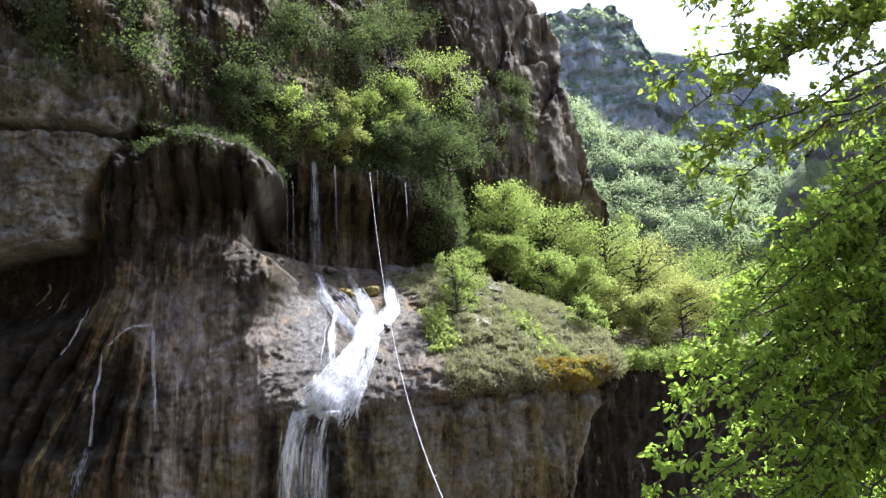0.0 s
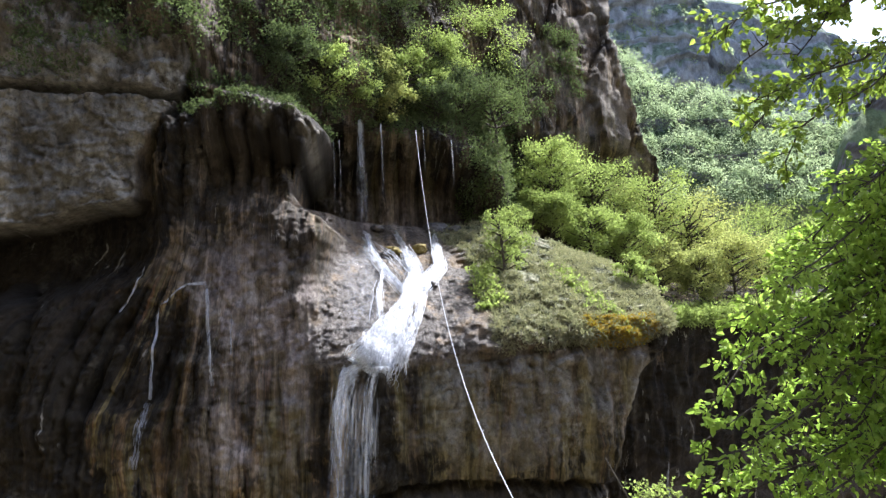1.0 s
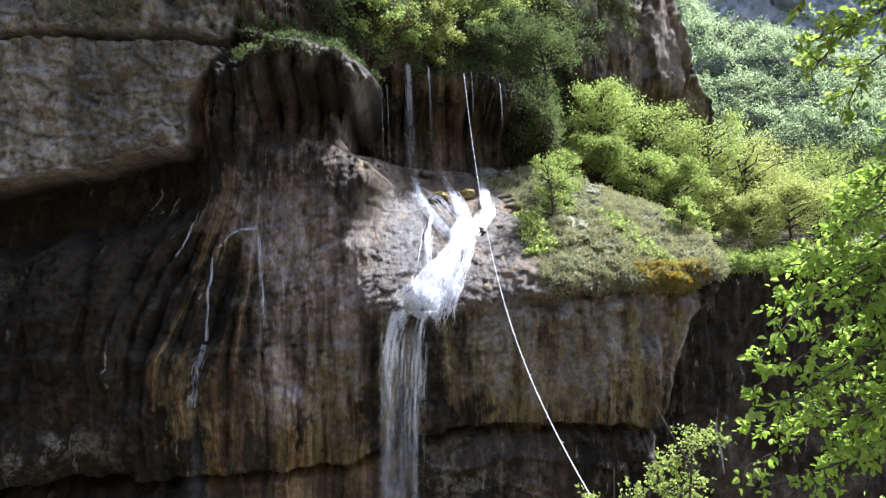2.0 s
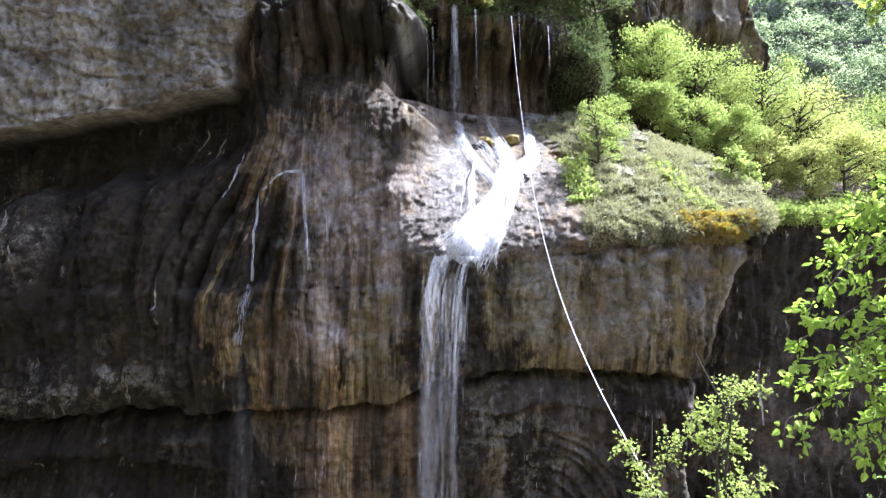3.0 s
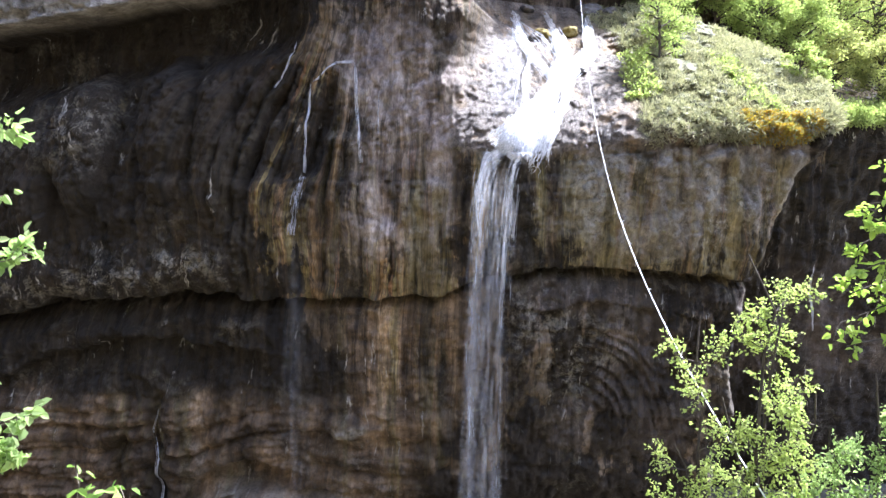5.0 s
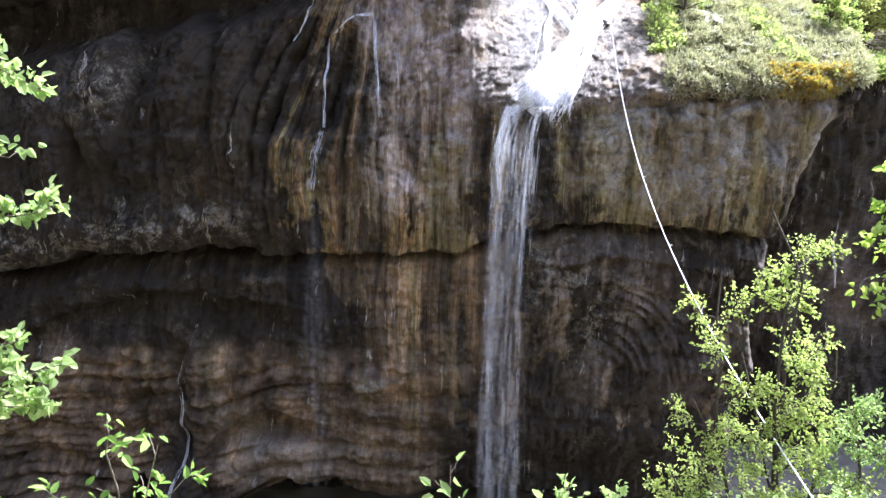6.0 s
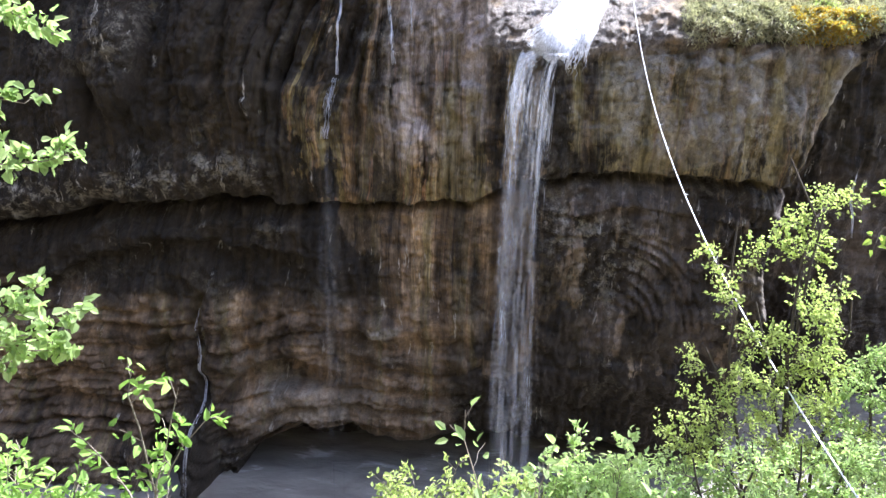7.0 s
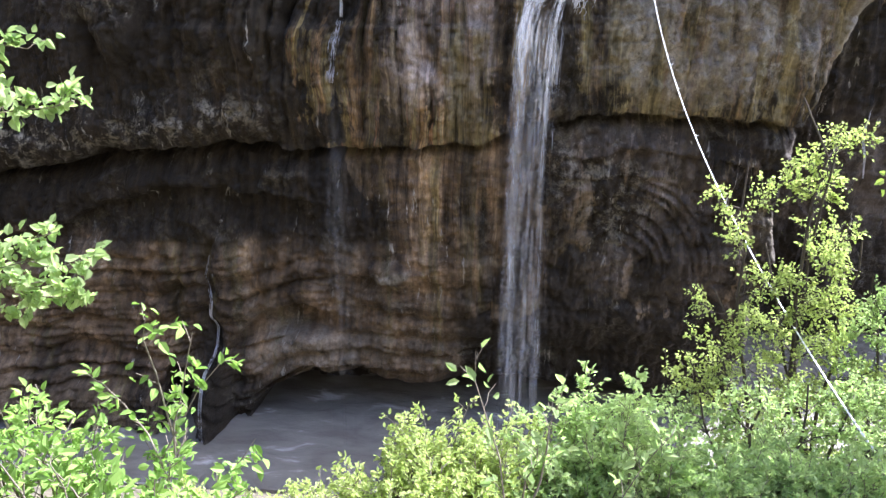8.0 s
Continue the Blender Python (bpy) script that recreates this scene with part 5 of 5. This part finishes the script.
scatter("scrub", "sunlit bushes along the terrace edge", "scrub", 420, 15, terrace_edge, LEAF_MID, 0.12, 0.55, 80, up=0.2)
MOSS_LEAF = leaf_material("rusty_moss", (0.34, 0.12, 0.02), (0.5, 0.4, 0.06), 0.3)
scatter("moss", "orange and yellow moss cushions at the rim", "moss", 700, 9, edge_spots(10.6, 13.4, 0.0, 0.2), MOSS_LEAF, 0.11, 0.14, 22, up=0.4)
scatter("herbs", "fresh green herbs along the stream's edge", "herbs", 90, 10, edge_spots(6.3, 7.4, 0.3, 0.6), LEAF_MID, 0.16, 0.25, 18, up=0.5)
scatter("herbs", "band of dark herbs and moss down the mound", "herbs", 120, 14, band_spots, LEAF_MID, 0.14, 0.2, 16, up=0.4)
scatter("tussock", "tufts of dry hanging grass at the rim", "grass", 500, 13, edge_spots(8.6, 15.0, 0.03, 0.2), GRASS, 0.26, 0.16, 16, up=-0.6, width=0.16)


# woods on the far hillside: clumps of leaves too many to count
def hill_spots(sheet, n, rs, lo, hi, lim):
    rows, cols = sheet.shape[0] - 1, sheet.shape[1]
    r, c = (lo + (hi - lo) * rs.rand(n)) * (rows - 2), rs.rand(n) * (cols - 2)
    i, j = r.astype(int), c.astype(int)
    fr, fc = (r - i)[:, None], (c - j)[:, None]
    p = (sheet[i, j] * (1 - fr) + sheet[i + 1, j] * fr) * (1 - fc) + (sheet[i, j + 1] * (1 - fr) + sheet[i + 1, j + 1] * fr) * fc
    return p[fbm(p[:, 0] * 0.03, p[:, 2] * 0.04, 3) > lim]


def woods(name, label, sheet, n, seed, lo, hi, lim, crown, card, per, green):
    rs = np.random.RandomState(seed)
    c = hill_spots(sheet, n, rs, lo, hi, lim)
    pos, way, size = [], [], []
    for p in c:
        R = crown * (0.55 + 0.8 * rs.rand())
        d = unit(rs.randn(per, 3))
        q = p + np.array([0, 0, R * 0.7]) + d * R * np.array([0.8, 0.8, 1.1]) * rs.rand(per, 1) ** 0.35
        pos.append(q)
        way.append(unit(d + 0.7 * rs.randn(per, 3)))
        size.append(card * (0.6 + 0.8 * rs.rand(per)))
    me = blades(name, np.concatenate(pos), np.concatenate(way), np.concatenate(size), rs, green, 0.9, fine=False)
    return tagged(new(name, me), label, "woods", kind="stuff")


# leaf colour lifted towards grey to stand for haze over distance
LEAF_FAR_HAZE = leaf_material("hazed_far_leaf", (0.31, 0.345, 0.25), (0.48, 0.52, 0.39), 0.62, 0.9, 0.0)
woods("woods", "spring woods on the hillside, leaves paled for haze", HILLV, 3400, 91, 0.4, 1.0, -0.75, 2.7, 0.5, 80, LEAF_FAR_HAZE)
woods("woods", "thin woods on the mountain ledges", MTNV, 2400, 92, 0.15, 1.0, -0.1, 3.0, 1.4, 30, LEAF_FAR_HAZE)


# ---- water of the falls ----
def threads(pts, w0, w1, strands, width, rs, proud, stray=0.06, start=0.0, stop=1.0, fade=0.0, span=(0.2, 0.7), lean=0.0):
    """Thin flat threads of water along a path; each wanders and covers only a stretch of it."""
    vs, fs, den, base = [], [], [], 0
    n = len(pts)
    t = np.linspace(0, 1, n)
    d = unit(np.gradient(pts, axis=0))
    side = unit(np.cross(d, np.array([0, 1.0, 0])))
    for k in range(strands):
        a = start + (stop - start) * rs.rand() * (1.05 - 0.5 * (span[0] + span[1]))
        b = min(1.0, a + (span[0] + span[1] * rs.rand()) * (stop - start))
        keep = np.nonzero((t >= a) & (t <= b))[0]
        if len(keep) < 4:
            continue
        tt, m = t[keep], len(keep)
        off = np.clip(0.5 * rs.randn() + lean, -1.25, 1.25) * 0.5 * (w0 + (w1 - w0) * tt) + stray * w1 * np.cumsum(rs.randn(m)) / n ** 0.5
        c = pts[keep] + side[keep] * off[:, None] - np.array([0, 1.0, 0]) * proud * rs.rand()
        hw = width * (0.35 + 0.9 * rs.rand()) * np.sin(np.pi * np.linspace(0.04, 0.96, m)) ** 0.5
        vs.append(np.stack([c - side[keep] * hw[:, None], c + side[keep] * hw[:, None]], 1).reshape(-1, 3))
        i = np.arange(m - 1) * 2
        fs.append(base + np.stack([i, i + 1, i + 3, i + 2], -1))
        den.append(np.repeat((0.45 + 0.55 * rs.rand()) * (1 - fade * tt), 2))
        base += 2 * m
    return np.concatenate(vs), np.concatenate(fs), np.concatenate(den)


def water_part(name, parent, mat, dense, *args, **kw):
    v, f, den = threads(*args, **kw)
    me = mesh_from(name, v, f, mat)
    weight(me, "dense", den * dense)
    return tagged(part(name, me, parent), kind="stuff")


def down_ramp(xz, n=50):
    xz = np.array(xz, float)
    t = np.linspace(0, 1, n)
    s = np.linspace(0, 1, len(xz))
    x, z = np.interp(t, s, xz[:, 0]), np.interp(t, s, xz[:, 1])
    y = on_cliff(x, z, 0.05)
    pad = np.pad(y, 4, "edge")
    y = np.min([pad[k:k + n] for k in range(9)], 0)
    pad = np.pad(y, 4, "edge")
    y = np.mean([pad[k:k + n] for k in range(9)], 0)
    return np.stack([x, y, z], -1)


def plunge(p0, out, drop, n=60):
    """Free fall from p0 with a small speed outwards."""
    t = np.linspace(0, 1, n) * (2 * drop / 9.81) ** 0.5
    go = 0.45 * (1 - np.exp(-t / 0.45))
    return np.stack([p0[0] + out[0] * go, p0[1] + out[1] * t, p0[2] - 4.9 * t * t], -1)


WHITE = water_thread_material("white_water", 0.95, (2.5, 1.0, 1.4), 0.15)
FALL = water_thread_material("free_falling_water", 0.8, (4.0, 1.0, 0.8), 0.55)
VEIL = water_thread_material("thin_falling_water", 0.6, (5.0, 1.5, 0.5))
rs = np.random.RandomState(31)
falls = tagged(new("waterfall"), "white waterfall spreading over a sunlit ramp and plunging free", "waterfall")
for xz, w0, w1, n in [([(1.44, 6.6), (1.8, 5.2), (2.34, 4.06), (3.1, 2.9)], 0.15, 0.3, 70), ([(3.3, 5.7), (3.67, 4.05), (3.2, 2.86)], 0.5, 0.7, 200), ([(5.05, 6.0), (4.85, 4.3), (3.65, 3.15), (3.0, 2.5)], 0.55, 0.6, 200),
                      ([(3.35, 3.2), (2.6, 1.9), (1.9, 0.8), (1.4, 0.05), (1.1, -0.4)], 0.6, 1.9, 420), ([(2.2, 4.4), (1.9, 3.0), (1.8, 1.6)], 0.3, 0.6, 18), ([(1.55, 6.5), (1.5, 5.2), (2.3, 3.9), (3.0, 2.9)], 0.4, 0.7, 16), ([(1.5, 6.2), (2.6, 5.0), (3.3, 3.6)], 0.3, 0.6, 10), ([(4.0, 3.2), (3.3, 1.6), (2.6, 0.2), (2.4, -0.42)], 0.3, 0.7, 50)]:
    water_part("stream", falls, WHITE, 1.0, down_ramp(xz), w0, w1, n, 0.028, rs, 0.12, stray=0.16)


def sheet(name, parent, mat, path, widths, rs, across=15, dense=1.0, level=0.0, end=1.0, head=0.25):
    """A continuous film of water along a path: lumpy, torn into runs, ragged and thin at its edges."""
    n = len(path)
    t = np.linspace(0, 1, n)
    w = np.interp(t, np.linspace(0, 1, len(widths)), widths)
    d = unit(np.gradient(path, axis=0))
    side = unit(np.cross(d, np.array([0, 1.0, 0])))
    side = unit(lerp(side, np.sign(side[:, :1]) * np.array([[1.0, 0, 0]]), (level * t ** 2)[:, None]))
    s = np.linspace(-1, 1, across)
    T, S = np.meshgrid(t, s, indexing="ij")
    long = np.linalg.norm(np.diff(path, axis=0), axis=1).sum()
    off = 20 * rs.rand()
    A, W = T * long, S * w[:, None]
    rag = 1.1 + 0.5 * fbm(A * 2.2, np.sign(S) * 5 + off, 4, 0.65)
    v = path[:, None] + side[:, None] * (S * 0.5 * w[:, None] * rag)[..., None]
    v[..., 1] = np.minimum(v[..., 1], on_cliff(v[..., 0].ravel(), v[..., 2].ravel()).reshape(T.shape) + 0.04)
    for _ in range(2):
        pad = np.pad(v[..., 1], 1, "edge")
        v[..., 1] = np.minimum(v[..., 1], (pad[:-2, 1:-1] + pad[2:, 1:-1] + pad[1:-1, :-2] + pad[1:-1, 2:] + pad[1:-1, 1:-1]) / 5)
    v[..., 1] -= 0.06 + 0.08 * fbm(A * 3.5 + off, W * 7, 4, 0.65)
    me = mesh_from(name, v.reshape(-1, 3), grid_faces(across, n), mat)
    torn = 1.7 * fbm(A * 1.6 + off, W * 7, 4, 0.7) + 0.9 * fbm(A * 5, W * 14 + off, 2)
    weight(me, "dense", np.clip(dense * (1.2 - 1.5 * np.abs(S) ** 2 + torn) * lerp(1.0, ss(1.0, 0.75, T), end) * ss(0.0, head, T), 0, 1))
    return part(name, me, parent)


edge = np.array([0.85, 31.75, -0.3])
FOAM = water_thread_material("white_foam", 1.05, (4.0, 1.0, 1.6), 0.7)
bed = down_ramp([(3.35, 3.2), (2.6, 1.9), (1.95, 0.8), (1.4, 0.1), (1.1, -0.3)], 150)
sheet("foam", falls, FOAM, bed, (0.6, 0.9, 1.3, 1.7, 2.1), rs, across=51, level=1.0, end=0.0, dense=1.5, head=0.02)
sheet("film", falls, WHITE, down_ramp([(1.6, 6.3), (1.35, 5.0), (1.05, 3.5), (1.1, 2.0), (1.2, 0.6)], 60), (0.5, 1.5, 2.2, 1.9, 1.2), rs, across=31, dense=0.12, level=1.0)
for xz, ww in [([(3.0, 7.0), (3.3, 5.8), (3.67, 4.05), (3.25, 2.9)], (0.3, 0.4, 0.6, 0.7)), ([(5.35, 7.0), (5.05, 5.9), (4.85, 4.3), (3.65, 3.15), (3.2, 2.7)], (0.3, 0.4, 0.6, 0.6, 0.6)), ([(1.44, 7.0), (1.6, 6.0), (1.9, 5.1), (2.34, 4.06), (3.1, 2.9)], (0.3, 0.45, 0.3, 0.25, 0.3))]:
    sheet("foam", falls, FOAM, down_ramp(xz, 120), ww, rs, across=21, dense=1.2)


def lip_curtain(x0, x1, drop, pull, n=44, across=50):
    """Water bending over the lip; its torn lower edge hangs lowest on the left."""
    T, X = np.meshgrid(np.linspace(0, 1, n), np.linspace(x0, x1, across), indexing="ij")
    s = (X - x0) / (x1 - x0)
    length = drop * ss(0.5, 0.0, s) + 0.25 + 0.6 * np.abs(fbm(X * 3.1, X * 0 + 4, 3))
    tt = T * np.sqrt(2 * length / 9.81)
    x = X - pull * (1 - np.exp(-tt / 0.45)) * ss(1.0, 0.2, s) + 0.03 * fbm(X * 6, T * 5, 2)
    y = on_cliff(X.ravel(), lip_z(X).ravel()).reshape(X.shape) - 0.2 - 0.9 * tt - 0.08 * fbm(X * 4, T * 3 + 7, 3)
    me = mesh_from("curtain", np.stack([x, y, lip_z(X) + 0.24 - 4.9 * tt * tt], -1).reshape(-1, 3), grid_faces(across, n), FOAM)
    weight(me, "dense", np.clip((1.8 - 3.0 * T + 2.4 * fbm(X * 8, T * 1.2, 4)) * ss(0, 0.08, s) * ss(1, 0.9, s), 0, 1))
    return part("curtain", me, falls)


lip_curtain(0.2, 2.15, 3.8, 0.55)
path = plunge(edge, (-2.35, -0.8), 19.6, 160)
water_part("plunge", falls, FALL, 0.55, path, 0.5, 0.66, 700, 0.013, rs, 0.3, stray=0.3, fade=0.6, span=(0.04, 0.1), lean=-0.3)
water_part("plunge", falls, FALL, 0.65, path, 0.7, 0.7, 200, 0.01, rs, 0.3, stray=0.2, stop=0.45, fade=0.7, span=(0.06, 0.2))
water_part("plunge", falls, FALL, 0.5, plunge(edge + np.array([0.95, 0, 0.02]), (-2.1, -0.5), 19.6, 120), 0.4, 0.35, 120, 0.012, rs, 0.3, fade=0.3, span=(0.05, 0.2))
water_part("veil", falls, VEIL, 0.3, plunge(edge + np.array([0.5, 0, 0]), (-2.4, -0.6), 19.6, 90), 1.0, 1.7, 260, 0.045, rs, 0.5, start=0.15, fade=0.2, span=(0.08, 0.2))
water_part("drip", falls, VEIL, 0.7, plunge(edge + np.array([0.9, 0.25, 0.0]), (-1.6, -0.2), 6), 0.7, 0.5, 40, 0.016, rs, 0.3)
upper = tagged(new("waterfall"), "thin white falls dripping from the shelf into the alcove", "waterfall")
for x, z, w, d in [(1.36, 12.7, 0.3, 5.7), (2.45, 12.5, 0.1, 4.2), (0.25, 11.6, 0.05, 4.5), (-0.05, 11.5, 0.05, 4.3), (4.7, 12.3, 0.04, 2.5), (6.2, 11.6, 0.05, 2.5)]:
    water_part("plunge", upper, FALL, 0.7 if w > 0.2 else 0.35, plunge(np.array([x, 40.3, z]), (0.15, -0.25), d, 90), w * 0.5, w * 1.7, int(60 + 700 * w), 0.014, rs, 0.15, fade=0.7, span=(0.06, 0.2))
    water_part("plunge", upper, FALL, 0.9, plunge(np.array([x, 40.25, z]), (0.15, -0.25), d, 60), w * 0.5, w * 0.9, int(20 + 200 * w), 0.014, rs, 0.1, stop=0.35, fade=0.95, span=(0.2, 0.5))
side = tagged(new("waterfall"), "narrow rivulets running down a brown rock wall", "waterfall")
for xz, w, n in [([(-7.2, 2.65), (-7.3, 1.0), (-7.42, -1.14)], 0.12, 42), ([(-7.42, -1.14), (-7.6, -2.4), (-7.75, -3.7)], 0.45, 30), ([(-5.4, 3.8), (-5.25, 2.6), (-5.2, 1.5), (-5.05, 0.4), (-4.95, -0.7)], 0.16, 26), ([(-7.2, 2.65), (-6.9, 2.75), (-6.5, 3.2), (-6.1, 3.45), (-5.4, 3.5)], 0.12, 18), ([(-8.0, 4.4), (-8.1, 3.9), (-8.3, 3.2), (-8.8, 2.4)], 0.08, 14), ([(-4.3, 2.3), (-4.3, 1.2), (-4.25, 0.5)], 0.06, 8),
                 ([(-13.95, -11.3), (-14.1, -12.0), (-14.3, -12.7), (-14.05, -13.8), (-14.25, -14.9), (-13.95, -16.0), (-14.1, -16.85), (-14.26, -19.9)], 0.16, 15), ([(18.53, -6.0), (18.5, -7.5), (18.86, -10.0)], 0.2, 16)]:
    water_part("rivulet", side, FALL, 0.85, down_ramp(xz, 90), w * 0.6, w, 3 * n, 0.013, rs, 0.06, stray=0.1, span=(0.1, 0.3))
water_part("veil", side, VEIL, 0.07, plunge(np.array([-7.7, 31.6, -3.4]), (0.35, -0.4), 16.6), 0.4, 1.3, 40, 0.06, rs, 0.2)


def boulder(x, z, size, seed, mat, label):
    bm = bmesh.new()
    bmesh.ops.create_icosphere(bm, subdivisions=4, radius=1.0)
    r = np.random.RandomState(seed)
    off = r.rand(3) * 40
    for v in bm.verts:
        n1 = noise.noise(v.co * 1.1 + Vector(off)) * 0.45 + noise.noise(v.co * 2.7 + Vector(off)) * 0.18 + noise.noise(v.co * 6 + Vector(off)) * 0.06
        v.co *= 1 + n1
        v.co.z *= 0.65
    for f in bm.faces:
        f.smooth = True
    me = bpy.data.meshes.new("boulder")
    bm.to_mesh(me)
    bm.free()
    me.materials.append(mat)
    ob = tagged(new("boulder", me), label, "boulder", "boulders below the alcove")
    ob.matrix_world = Matrix.Translation((x, surface_y(x, z) - 0.15, z)) @ Matrix.Rotation(r.rand() * 6, 4, "Z") @ Matrix.Diagonal((size, size * 0.9, size, 1))


MOSSY = plain("ochre_mossy_stone", (0.1, 0.075, 0.02), (0.36, 0.28, 0.08), (4, 4, 4), 0.8, 0.8, 0.05)
STONE = plain("dark_wet_stone", (0.03, 0.026, 0.022), (0.15, 0.13, 0.11), (2.5, 2.5, 2.5), 0.45, 0.8, 0.06, 0.5)
for k, (x, z, size) in enumerate([(2.2, 6.9, 0.4), (5.5, 7.0, 0.7), (6.4, 6.9, 0.4), (2.4, 5.2, 0.28), (4.4, 3.4, 0.22)]):
    boulder(x, z, size, 300 + k, STONE, "dark wet boulder on the ramp's upper edge")
for k, (x, z, size) in enumerate([(2.75, 5.35, 0.42), (4.2, 5.55, 0.45)]):
    boulder(x, z, size, 320 + k, MOSSY, "ochre mossy boulder between two streams")


# ---- the rope slung across the gorge ----
cy = np.linspace(41, 1.5, 90)
cz = np.polyval((2.06082e-05, -0.00111435, 0.0317656, -0.283775, -4.29264), np.minimum(cy, 37.2))
pts = np.stack([np.interp(cy, [1.5, 37.2, 41], [4.0, 4.0, 4.41]), cy, cz * np.maximum(cy, 37.2) / 37.2], -1)
rope_mat = plain("white_rope", (0.5, 0.5, 0.5), (0.8, 0.8, 0.8), (30, 30, 30), 0.7)
rope = tagged(new("rope"), "white rope slung across the gorge", "rope")
twist = np.linspace(0, 1, 700) * 2 * np.pi * 160
fine_pts = np.stack([np.interp(np.linspace(0, 89, 700), np.arange(90), pts[:, a]) for a in range(3)], -1)
for k in range(2):
    o = np.stack([np.cos(twist + k * np.pi), 0 * twist, np.sin(twist + k * np.pi)], -1) * 0.006
    part("strand", tubes("strand", [(fine_pts + o, np.full(700, 0.0085), 5)], rope_mat), rope)
for k, i in enumerate((330, 352, 371, 398, 420, 455)):
    p = fine_pts[i]
    o = np.random.RandomState(k).randn(3) * 0.05
    part("tie", tubes("tie", [(np.array([p, p + o * 0.6, p + o]), np.array([0.014, 0.01, 0.004]), 5)], rope_mat), rope, "frayed tie on the rope")
